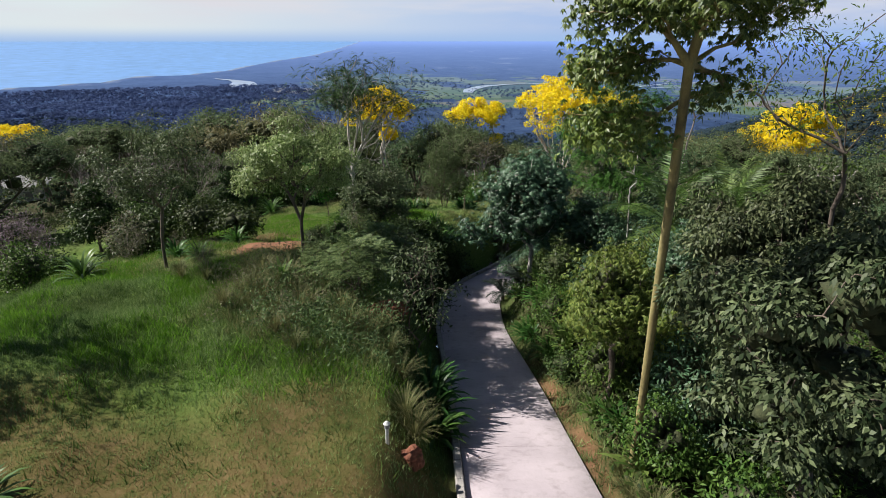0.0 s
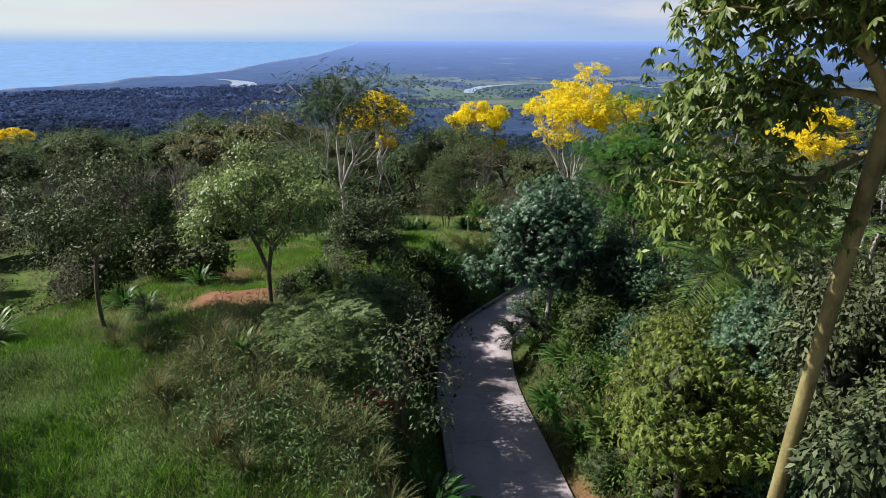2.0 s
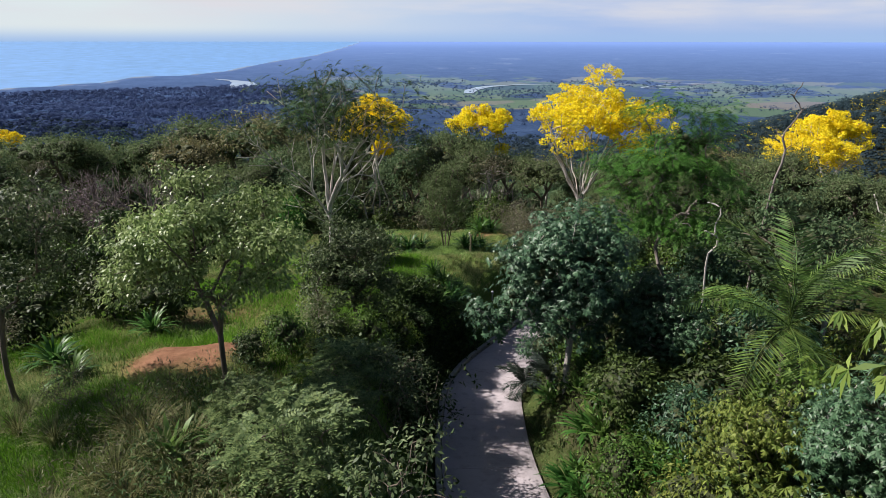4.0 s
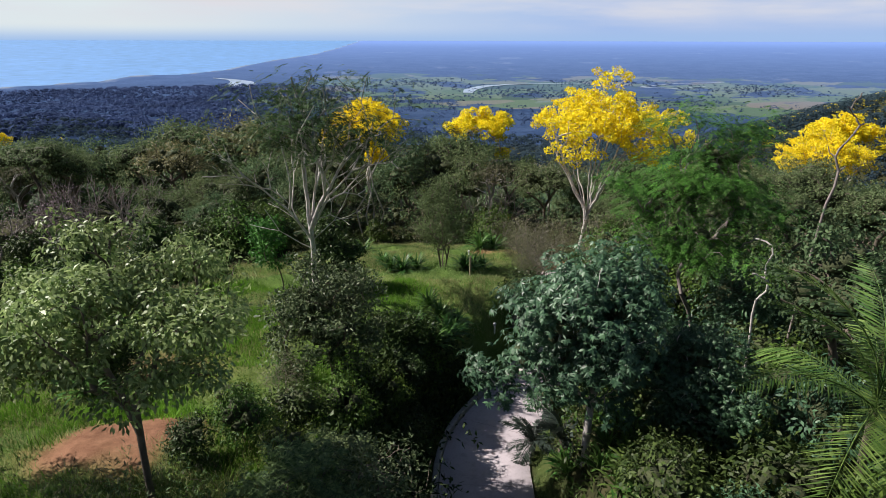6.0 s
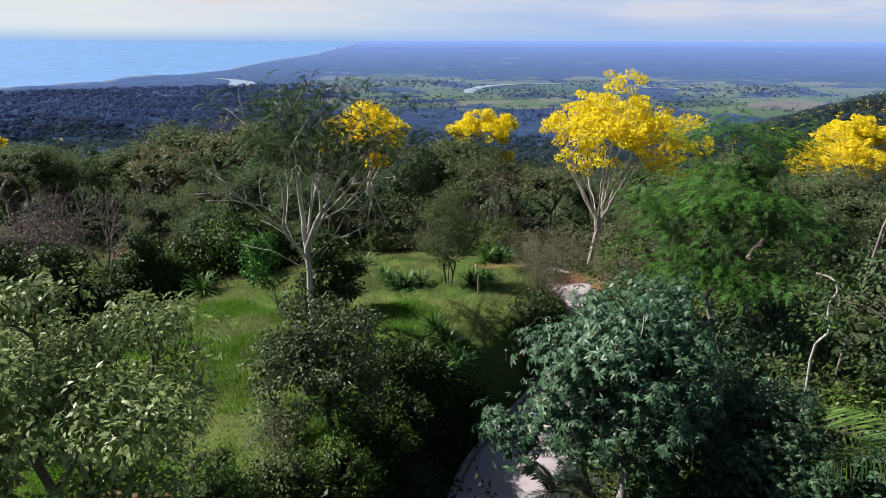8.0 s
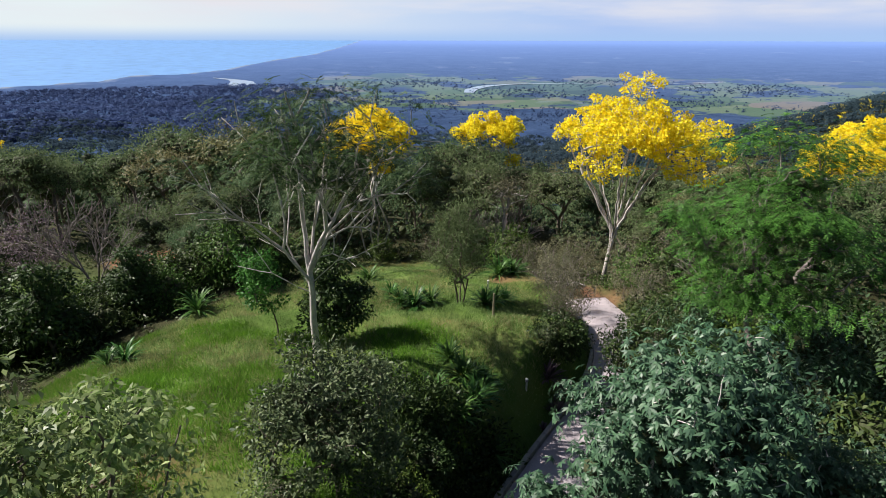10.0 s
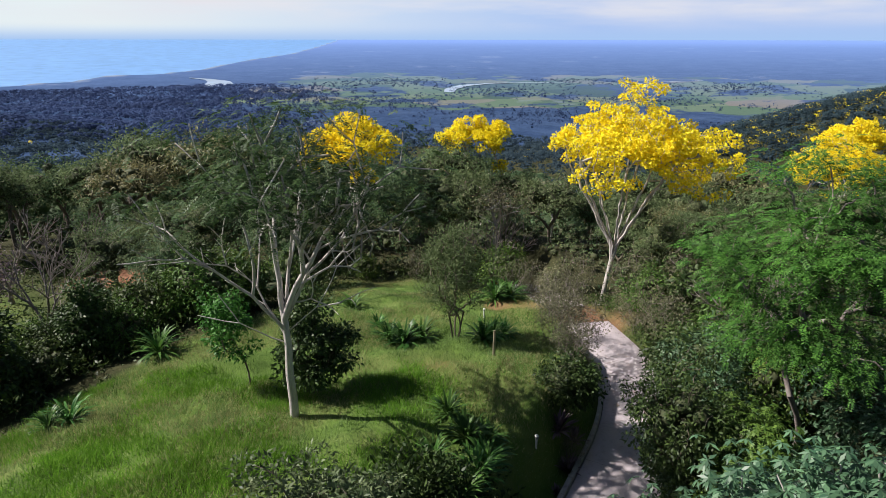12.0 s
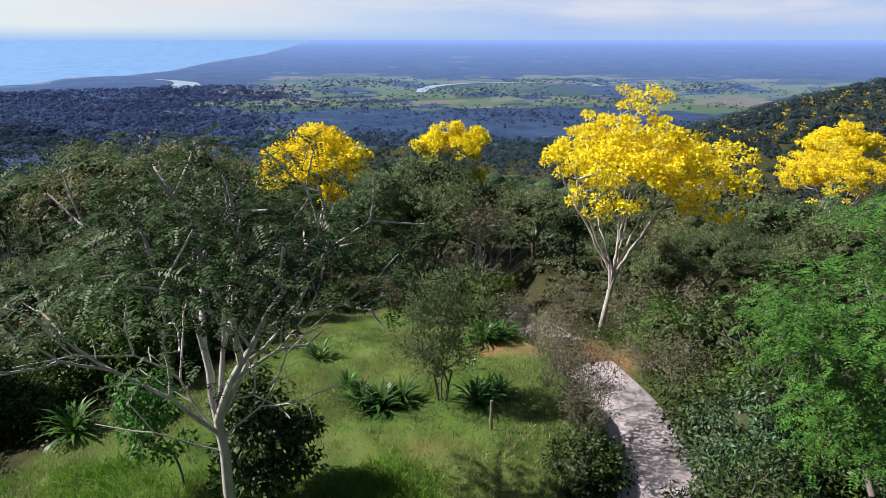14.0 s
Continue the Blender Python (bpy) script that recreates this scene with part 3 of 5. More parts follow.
ROAD_X = (2.6, 2.4, 2.2, 2.0, 1.45, 1.75, 3.7, 5.7, 8.0, 9.4, 9.8, 9.3, 8.6, 8.4, 9.6, 11)
ROAD_ZY = (-40, 0, 11, 18.5, 27.5, 33, 40.7, 52, 60, 66, 80, 100)
ROAD_Z = (5.0, 1.2, -1.2, -2.95, -4.8, -5.6, -6.6, -7.4, -8.3, -10, -15, -21)
ROAD_HALF = 1.62
SEA_Z = -116.0


def road_x(y):
    return soft_interp(y, ROAD_Y, ROAD_X, 2.5)


def road_z(y):
    return soft_interp(y, ROAD_ZY, ROAD_Z, 3.0)


def road_gap(x, y):
    """Signed distance from the road's middle line."""
    dx = (road_x(y + 0.5) - road_x(y - 0.5))
    return (x - road_x(y)) / np.sqrt(1 + dx * dx)


def far_rise(r):
    """The plain and the sea, drawn in towards the horizon past 1.5 km."""
    return np.maximum(0, (r - 1500) / 3400) * 120.5


def coast(y):
    """The shore's x for a distance y."""
    return np.interp(y, (0, 900, 1500, 1750, 1880, 1960, 2150, 2630, 3080, 3800, 5000), (-1500, -1250, -1105, -945, -950, -835, -755, -725, -640, -625, -650))


def land(x, y):
    x, y = np.asarray(x, float), np.asarray(y, float)
    d = np.where(y > 0, np.hypot(y, 0.75 * x * ease(y / 30)), y)
    z = soft_interp(d, SLOPE_D, SLOPE_Z, 5)
    r = np.hypot(x, y)
    z = z - 2.6 * ease((-x - 13) / 11) * hill(y, 34, 26) - 1.5 * hill(x, 14.5, 5) * hill(y, 66, 7) + 5 * hill(x, -32, 50) * hill(y, 102, 26)
    z = z - 2.0 * ease((x - road_x(y) - 0.5) / 5) * ease((60 - y) / 20)
    z = z + 0.75 * hill(x, -0.5, 4.2) * hill(y, 43.5, 3.6) + 0.5 * hill(x, -9.5, 4) * hill(y, 36, 4) + 0.4 * hill(x, -6, 3) * hill(y, 52, 3) + 0.75 * hill(x, -6.8, 2.6) * hill(y, 25.0, 2.0) - 1.15 * ease((x + 4.5) / 6.5) * hill(y, 38.8, 4.2)
    z = z + 86 * hill(x, 470, 210) * hill(y, 460, 170) + 20 * hill(x, -300, 120) * hill(y, 380, 160) + 34 * hill(x, -470, 190) * hill(y, 690, 150) + 16 * hill(x, -170, 100) * hill(y, 520, 90) + 18 * hill(x, -700, 160) * hill(y, 980, 120) + 5 * hill(x, -60, 22) * hill(y, 78, 22)
    near = ease((130 - r) / 60)
    z = z + near * (0.10 * np.sin(0.9 * x + 0.4 * y) + 0.08 * np.sin(1.7 * y - 0.8 * x + 1) + 0.05 * np.sin(2.9 * x + 1.3 * y))
    z = z + (1 - near) * ease((900 - r) / 500) * (4 * np.sin(0.021 * x + 1) * np.sin(0.027 * y) + 9 * np.sin(0.009 * x - 0.6) * np.sin(0.011 * y + 2))
    g = np.abs(road_gap(x, y))
    bank = np.where(road_gap(x, y) < 0, np.interp(y, (10, 20, 27, 32, 38, 44, 50), (2.0, 2.2, 2.8, 2.9, 2.1, 1.8, 2.0)), 2.1)
    w = ease((g - ROAD_HALF - 0.25) / bank)
    cut = np.where((y < 100) & (y > -40), 1.0, 0.0) * ease((100 - y) / 15)
    z = z * (1 - (1 - w) * cut) + (road_z(y) - 0.10) * (1 - w) * cut
    sink = ease((coast(y) - x) / 25) * (r > 800)
    return z + far_rise(r) - 3.0 * sink


def ground_z(x, y):
    return float(land(np.array([x]), np.array([y]))[0])


def glade(x, y):
    """Open grass running on beyond the mound."""
    return 1.5 * hill(x, -4.2, 4.2) * hill(y, 65.5, 4.5)


def lawn_mask(x, y):
    """Where the grass is kept open: the mound between road and wooded edge."""
    left = np.interp(y, (-60, 5, 20, 30, 38, 45, 52, 60, 66), (-30, -30, -26, -22, -20.5, -18, -13, -8.5, -5))
    right = road_x(y) - ROAD_HALF - 0.1
    m = ease((x - left) / 1.5) * ease((right - x) / 0.6) * ease((64 - y) / 4)
    lower = hill(x + 32 + 0.35 * (y - 55), 0, 5.5) * hill(y, 55, 13)
    side = ease((x - road_x(y) - ROAD_HALF) / 0.3) * ease((road_x(y) + ROAD_HALF + 1.2 - x) / 0.8) * ease((70 - y) / 5)
    lower = lower + hill(x, -26.5, 4.5) * hill(y, 39, 5.5)
    return np.clip(m + 1.3 * lower + 0.35 * side + glade(x, y), 0, 1)


def bare_soil(x, y, wob):
    return ease((2.2 * hill(x, -7.8, 2.0) * hill(y, 25.4, 2.3) + 0.35 * np.sin(2.1 * x + 1.3 * y) * np.sin(1.7 * y - 1.2 * x) + 0.15 * np.sin(5 * x) * np.sin(4.3 * y)) * (0.5 + 0.5 * wob) - 0.35) * (np.hypot(x + 8, y - 25.2) < 6)


def washed_earth(x, y):
    """Soil washed out over the grass above the bend."""
    return ease(2.2 * hill(x + 0.3 * (y - 55.5), 4.6, 2.6) * hill(y, 55.5, 1.7) + 0.3 * np.sin(1.9 * x + y) * np.sin(1.6 * y - x) - 0.5)


def dry_spot(x, y):
    return np.clip(1.2 * hill(x, -9.5, 3.6) * hill(y, 31.6, 1.9) + 0.9 * hill(x, -1.2, 1.6) * hill(y, 45.5, 1.2), 0, 1)


def build_ground():
    radii = np.concatenate((np.arange(0.3, 62, 0.4), 62 * np.exp(np.linspace(0.006, math.log(4880 / 62), 150))))
    k = 380
    u = np.linspace(0, 1, k, endpoint=False)
    ang = 2 * np.pi * (u - 0.10 * np.sin(2 * np.pi * u) / (2 * np.pi) * 5.0)
    ox, oy = 0.0, 24.0
    X = ox + radii[:, None] * np.sin(ang)[None]
    Y = oy + radii[:, None] * np.cos(ang)[None]
    Z = land(X.ravel(), Y.ravel())
    v = np.concatenate((np.stack((X.ravel(), Y.ravel(), Z), 1), [[ox, oy, ground_z(ox, oy)]]))
    m = len(radii)
    i, j = np.meshgrid(np.arange(m - 1), np.arange(k), indexing="ij")
    a, b = i * k + j, i * k + (j + 1) % k
    q = np.stack((a, b, b + k, a + k), -1).reshape(-1, 4)
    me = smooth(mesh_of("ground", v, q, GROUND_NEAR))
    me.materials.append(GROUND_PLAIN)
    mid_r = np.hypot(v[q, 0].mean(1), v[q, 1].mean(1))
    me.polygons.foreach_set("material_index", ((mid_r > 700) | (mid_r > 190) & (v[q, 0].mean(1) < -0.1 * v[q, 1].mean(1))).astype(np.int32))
    x, y = v[:, 0], v[:, 1]
    r = np.hypot(x, y)
    lawn = lawn_mask(x, y)
    wob = 0.5 + 0.5 * np.sin(0.8 * x + 1.1 * np.sin(0.6 * y)) * np.cos(0.7 * y + np.sin(0.9 * x))
    dry = lawn * ease((15.5 + 3.0 * (wob - 0.5) - y) / 5) * 0.85 + lawn * 1.0 * dry_spot(x, y) * (0.4 + 0.6 * wob)
    soil = bare_soil(x, y, wob)
    soil = np.maximum(soil, 0.9 * ease((road_gap(x, y) - ROAD_HALF) / 0.15) * ease((ROAD_HALF + 0.75 - road_gap(x, y)) / 0.3) * ease((24 - y) / 6) * wob)
    soil = np.maximum(soil, ease(1.8 * hill(x, 8.8, 3.4) * hill(y, 58.2, 4.4) * (0.6 + 0.6 * wob) - 0.3))
    soil = np.maximum(soil, washed_earth(x, y) * (0.5 + 0.5 * wob))
    soil = np.maximum(soil, ease(2.0 * hill(x, -31, 3.6) * hill(y, 75, 4.5) - 0.4))
    cover = np.zeros((len(v), 4), np.float32)
    far = (r > 690) | (r > 188) & (x < -0.1 * y)
    band = ease((r - 950) / 300) * ease((2250 - r) / 300) * ease((x + 620) / 250)
    sand = ease((coast(y) + 12 - x) / 10) * ease((x - coast(y) + 30) / 20)
    cover[:, 0] = np.where(far, 0.5 * band, lawn)
    # on the far part, green holds the painted haze, growing with distance
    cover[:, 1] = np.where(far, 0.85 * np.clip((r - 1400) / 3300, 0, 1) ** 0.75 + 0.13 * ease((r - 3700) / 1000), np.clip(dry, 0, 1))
    cover[:, 2] = np.where(far, sand, np.clip(soil, 0, 1))
    cover[:, 3] = 1
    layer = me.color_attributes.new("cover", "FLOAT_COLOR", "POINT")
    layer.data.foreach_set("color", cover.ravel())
    return tagged(new("ground", me), "grassy hillside falling to a wooded coastal plain", "ground", kind="structure")


build_ground()


def build_water():
    """The sea as one sheet to the horizon, the lagoon and the river's bends as their own sheets."""
    rs = np.concatenate((np.linspace(900, 1500, 8), np.linspace(1560, 4900, 50)))
    an = np.radians(np.linspace(-150, 20, 200))
    X, Y = rs[:, None] * np.sin(an)[None], rs[:, None] * np.cos(an)[None]
    v = np.stack((X.ravel(), Y.ravel(), (SEA_Z - 0.6 + far_rise(rs)[:, None] + 0 * X).ravel()), 1)
    i, j = np.meshgrid(np.arange(len(rs) - 1), np.arange(len(an) - 1), indexing="ij")
    a = i * len(an) + j
    q = np.stack((a, a + len(an), a + len(an) + 1, a + 1), -1).reshape(-1, 4)
    tagged(new("sea_water", smooth(mesh_of("sea_water", v, q, SEA))), "calm pale blue sea reaching the horizon", "sea", kind="structure")

    def ribbon(name, label, pts, widths):
        t = np.linspace(0, 1, 60)
        s = np.linspace(0, 1, len(pts))
        x = soft_interp(t, s, [p[0] for p in pts], 0.05)
        y = soft_interp(t, s, [p[1] for p in pts], 0.05)
        w = np.interp(t, s, widths)
        dx, dy = np.gradient(x), np.gradient(y)
        ln = np.hypot(dx, dy)
        nx, ny = -dy / ln * w / 2, dx / ln * w / 2
        L, R = np.stack((x + nx, y + ny), 1), np.stack((x - nx, y - ny), 1)
        p = np.concatenate((L, R))
        z = np.maximum(land(p[:, 0], p[:, 1]), SEA_Z + far_rise(np.hypot(p[:, 0], p[:, 1]))) + 1.2
        k = len(t)
        i = np.arange(k - 1)
        tagged(new(name, mesh_of(name, np.column_stack((p, z)), np.stack((i, i + 1, i + 1 + k, i + k), 1), RIVER)), label, "water", kind="structure")

    ribbon("lagoon_water", "pale lagoon behind the beach", ((-560, 1610), (-548, 1680), (-570, 1750), (-620, 1810), (-690, 1850)), (40, 75, 60, 22, 8))
    ribbon("river_water", "pale river bending through pasture", ((62, 1530), (70, 1600), (110, 1680), (190, 1730), (300, 1745), (420, 1725)), (24, 32, 30, 14, 7, 3))
    ribbon("creek_water", "pale creek across pasture", ((700, 1640), (600, 1600), (520, 1640), (640, 1720), (800, 1740)), (5, 7, 8, 6, 3))


build_water()


def build_drive():
    """The concrete drive in cast bays with joints, and the kerb along its uphill side."""
    ys = np.arange(-14, 84, 0.5)
    bay = 4.0
    drive = tagged(new("drive"), "pale concrete drive curving downhill through the garden", "driveway", kind="structure")
    run, start = 0.0, 0
    cuts = [0]
    xs, zs = road_x(ys), road_z(ys)
    for i in range(1, len(ys)):
        run += math.dist((xs[i], ys[i]), (xs[i - 1], ys[i - 1]))
        if run >= bay:
            cuts.append(i)
            run = 0.0
    for a, b in zip(cuts, cuts[1:]):
        if 56 < ys[a] < 61:  # washed-out stretch, bare earth
            continue
        yy = np.linspace(ys[a] + 0.004, ys[b] - 0.004, 9)
        dx = road_x(yy + 0.4) - road_x(yy - 0.4)
        n = np.stack((np.ones_like(yy), -dx / 0.8), 1) / np.sqrt(1 + (dx / 0.8) ** 2)[:, None]
        rows = []
        for f, dz in ((-1, -0.16), (-1, -0.012), (-0.99, 0), (-0.5, 0.012), (0, 0.02), (0.5, 0.012), (0.99, 0), (1, -0.012), (1, -0.16)):
            rows.append(np.column_stack((road_x(yy) + n[:, 0] * f * ROAD_HALF, yy + n[:, 1] * f * ROAD_HALF, road_z(yy) + dz)))
        v = np.stack(rows, 1).reshape(-1, 3)
        i, j = np.meshgrid(np.arange(8), np.arange(8), indexing="ij")
        c = i * 9 + j
        q = np.stack((c, c + 1, c + 10, c + 9), -1).reshape(-1, 4)
        part("slab", mesh_of("slab", v, q, CONCRETE), drive)
    kerb = tagged(new("kerb"), "low weathered concrete kerb along the drive", "kerb", kind="structure")
    step = 1.0
    for y0 in np.arange(-10, 56, step):
        bm = bmesh.new()
        yy = np.linspace(y0 + 0.008, y0 + step - 0.008, 3)
        rings = []
        for y in yy:
            dx = float(road_x(np.array([y + 0.4]))[0] - road_x(np.array([y - 0.4]))[0]) / 0.8
            s = math.sqrt(1 + dx * dx)
            nx, ny = 1 / s, -dx / s
            cx, cz = float(road_x(np.array([y]))[0]), float(road_z(np.array([y]))[0])
            ring = []
            for off, dz in ((-0.24, -0.2), (-0.24, 0.15), (-0.21, 0.18), (-0.06, 0.18), (-0.03, 0.15), (-0.02, -0.2)):
                o = -ROAD_HALF + off
                ring.append(bm.verts.new((cx + nx * o, y + ny * o, cz + dz)))
            rings.append(ring)
        for r0, r1 in zip(rings, rings[1:]):
            for i in range(5):
                bm.faces.new((r0[i], r1[i], r1[i + 1], r0[i + 1]))
        bm.faces.new(rings[0])
        bm.faces.new(rings[-1][::-1])
        bm_part("kerb_block", bm, KERB, kerb)


build_drive()


def put(ob, x, y, turn=0, scale=1.0, dz=0.0):
    """Stands a thing on the ground."""
    ob.matrix_basis = pose(x, y, ground_z(x, y) + dz, 0, 0, turn) @ Matrix.Scale(scale, 4)
    return ob


def also(ob, x, y, turn=0, scale=1.0, dz=0.0, label="", room=0.5):
    """A copy of a plant stands elsewhere, clear of the drive."""
    g = float(road_gap(np.array([x]), np.array([y]))[0])
    if y < 84 and abs(g) < ROAD_HALF + room:
        x += math.copysign((ROAD_HALF + room - abs(g)) * 1.2, g)
    c = copy_thing(ob, pose(x, y, ground_z(x, y) + dz, 0, 0, turn))
    c.scale = (scale, scale, scale)
    return tagged(c, label)


# ---------------------------------------------------------------- trees of the garden
# pale-trunked feathery tree on the lawn: slender limbs rise steeply from one fork, a few thin ones low
rnd = random.Random(5)
tall = forked_tree("feathery_tree", "tall pale-trunked tree with open vase of limbs and fine dark leaflets", "tree", 16,
                   ((0, 0, -0.3), (0.02, 0, 0.7), (-0.03, 0.02, 1.8), (0.03, 0, 3.0), (-0.02, 0, 4.1)), 0.16,
                   (((-0.02, 0, 4.1), (-0.10, 0.1, 1), 2.05, 0.12, 4), ((-0.02, 0, 4.1), (0.28, -0.1, 1), 2.05, 0.12, 4), ((0, 0, 3.9), (0.12, 0.42, 1), 2.0, 0.085, 4), ((0, 0, 4.0), (0.6, 0.1, 1), 2.0, 0.08, 4),
                    ((0, 0, 3.6), (-0.38, -0.35, 1), 2.0, 0.075, 4), ((0, 0, 3.3), (-0.55, 0.25, 1), 2.1, 0.045, 3), ((0, 0, 3.5), (0.7, -0.2, 0.8), 1.7, 0.03, 2), ((0, 0, 3.1), (-0.8, -0.3, 0.6), 1.9, 0.026, 1)),
                   BARK_PALE, LEAF_FEATHER, lambda rng, tips: sprays(rng, tips[tips[:, 2] > 8.0], 24, 0.50, 0.44, 0.12, 0.08, 8), angle=30, shrink=0.84, lift=0.03, kink=0.075, kids=(2, 2), shoots=0.3)
put(tall, -6.4, 41.4)

put(plant("slim_tree", "slim young tree with thin leafy grey-green crown", "tree", 21, 6.2, 2.6,
          (0.1, 0, 4.4), (2.3, 2.2, 1.9), 80, 120, LEAF_GREY, BARK_BROWN, 0.085, spread=0.33, size=(0.12, 0.05), lean=(0.15, 0.1), r_tip=0.009), -11.7, 23.4)
put(plant("broad_leaf_tree", "small light green broad-leaved tree with spreading crown", "tree", 22, 5.9, 1.6,
          (0, 0, 3.7), (2.8, 2.7, 2.2), 190, 105, LEAF_LIGHT, BARK_BROWN, 0.068, spread=0.24, size=(0.13, 0.056), lobes=28, lobe=0.31, under=-0.3, droop=0.4, r_tip=0.012, reach=0.5), -5.8, 23.2)
put(plant("dark_leaf_tree", "small dark glossy-leaved tree beside the drive", "tree", 23, 4.8, 1.2,
          (0, 0, 2.6), (2.0, 1.9, 2.1), 150, 85, LEAF_GREY, BARK_BROWN, 0.08, spread=0.21, size=(0.145, 0.055), lobes=26, lobe=0.36, under=-0.75, droop=0.0, r_tip=0.009, core=30, core_size=0.24), -3.5, 30.3, dz=-0.3)
put(plant("roadside_tree", "small-leaved young tree at the kerb", "tree", 24, 4.4, 1.0,
          (0, 0, 2.7), (1.3, 1.25, 1.9), 60, 17, LEAF_GREY, BARK_BROWN, 0.05, spread=0.24, size=(0.15, 0.058), lobes=16, under=-0.6, stems=2, r_tip=0.007), -0.85, 18.0)
feather = put(plant("feathery_shrub", "soft green shrub with fine leaves", "shrub", 25, 3.0, 0.5,
                    (0, 0, 1.5), (1.3, 1.25, 1.3), 70, 8, LEAF_SOFT, BARK_BROWN, 0.05, spread=0.2, size=(0.34, 0.11), droop=-0.25, feathered=7, lobes=18, under=-0.4, stems=4, r_tip=0.006), -3.0, 19.2)
roadside = bpy.data.objects["roadside_tree"]
for x, y, s in ((-1.5, 22.6, 0.8), (-0.9, 24.8, 1.0)):
    also(roadside, x, y, 53 * y, s)
also(feather, -2.5, 20.8, 70, 0.65)
also(feather, -4.5, 21.0, 160, 0.65)
also(feather, -2.2, 23.8, 250, 0.7)
also(feather, -2.6, 22.4, 20, 0.75)
put(plant("dark_round_tree", "dense dark green small tree behind the pale trunk", "tree", 26, 4.6, 1.0,
          (0, 0, 2.2), (1.75, 1.5, 2.3), 100, 60, LEAF_DARK, BARK_BROWN, 0.08, core=20, core_size=0.28, spread=0.28, size=(0.22, 0.10), lobes=24, lobe=0.38, under=-0.95), -5.9, 43.4)
sapling = put(plant("sapling", "slender sapling with bright green leaves", "tree", 27, 5.0, 1.9,
                    (-0.6, 0, 3.0), (1.15, 1.05, 2.1), 46, 55, LEAF_VIVID, BARK_BROWN, 0.05, lobes=14, lobe=0.42, under=-0.8, spread=0.25, size=(0.19, 0.085), lean=(-0.35, 0), r_tip=0.007), -8.9, 44.3)
put(plant("upright_tree", "olive green tree with many upright stems", "tree", 28, 6.4, 1.4,
          (0, 0, 3.9), (2.0, 1.9, 2.7), 130, 60, LEAF_OLIVE, BARK_BROWN, 0.14, spread=0.26, size=(0.22, 0.045), droop=-0.35, stems=5, hollow=0.3, rise=0.1), 0.1, 49.4)

# grey-green whorled tree right of the drive
whorl = put(plant("whorled_tree", "grey-green tree with large drooping leaf whorls", "tree", 31, 8.2, 2.0,
                  (-0.2, 0.2, 4.3), (2.4, 2.4, 2.9), 270, 16, LEAF_GLAUCOUS, BARK_PALE, 0.12, spread=0.30, size=(0.185, 0.06), droop=0.75, lobes=22, lobe=0.36, under=-0.75, whorled=True, core=46, core_size=0.3, core_in=0.6,
                  extra=[(-3.0 + 0.5 * math.cos(2.4 * i), 0.3 + 0.5 * math.sin(2.4 * i), 2.9 + 0.35 * math.sin(1.7 * i)) for i in range(16)]), 4.6, 28.9)
also(whorl, 7.5, 28.2, 140, 0.66)
also(whorl, 9.0, 19.6, 50, 0.66)

# near tall tree and thickets beside the first stretch
TIERS = [(cx + rx * math.cos(2.4 * i) * math.sqrt((i + 0.5) / k), cy + rx * math.sin(2.4 * i) * math.sqrt((i + 0.5) / k), cz + rz * math.sin(1.7 * i))
         for k, cx, cy, cz, rx, rz in ((36, -1.6, -0.4, 9.9, 0.75, 0.24), (40, -1.4, -0.3, 8.7, 0.95, 0.25), (9, 0.3, -0.9, 9.5, 0.4, 0.25), (26, -1.8, -1.0, 10.9, 0.7, 0.22)) for i in range(k)]
put(plant("tall_smooth_tree", "tall tree with smooth yellow-green trunk and hanging green leaves", "tree", 41, 13, 9.9,
          (-0.1, -0.9, 11.4), (2.4, 2.1, 1.0), 170, 16, LEAF_HANGING, BARK_YELLOW, 0.095, spread=0.21, size=(0.14, 0.043), droop=1.2, whorled=True,
          hollow=0.3, lean=(-0.35, -1.1), bow=0.08, r_tip=0.011, rise=0.2, extra=TIERS, scaffold=((0, (-0.7, -1.15, 10.3), (-1.2, -1.0, 10.8)), (0, (-0.25, -1.15, 10.5), (0.1, -1.1, 11.2)))), 4.85, 12.4)
put(plant("yellow_green_tree", "yellow-green tree with hanging leaf clusters", "tree", 42, 6.2, 1.8,
          (0, 0, 3.3), (1.6, 1.6, 2.2), 150, 15, LEAF_YELLOWISH, BARK_BROWN, 0.09, spread=0.26, size=(0.15, 0.045), droop=1.0, whorled=True, lobes=18, lobe=0.38, under=-0.6, core=36, core_size=0.3, core_in=0.6), 5.0, 15.6, dz=0.2)
also(bpy.data.objects["yellow_green_tree"], 6.6, 20.2, 130, 0.72)
put(plant("grey_leaf_tree", "dense tree with dull grey-green leaves to the ground", "tree", 43, 8.4, 1.6,
          (0, 0, 5.0), (3.0, 3.0, 3.4), 380, 85, LEAF_DULL, BARK_BROWN, 0.16, spread=0.27, size=(0.175, 0.075), droop=0.6, lobes=34, lobe=0.30, under=-0.75, core=130, core_size=0.36, core_in=0.72), 8.0, 10.6)
also(bpy.data.objects["grey_leaf_tree"], 9.3, 15.8, 120, 0.92)
put(plant("leaning_tree", "thin tree with leaning limb and fine leaves", "tree", 44, 12, 6.8,
          (-1.2, 0, 9.8), (2.8, 2.4, 2.2), 38, 60, LEAF_MID, BARK_BROWN, 0.13, spread=0.4, size=(0.14, 0.04), lean=(-0.3, 0), r_tip=0.012), 10.2, 14.5)
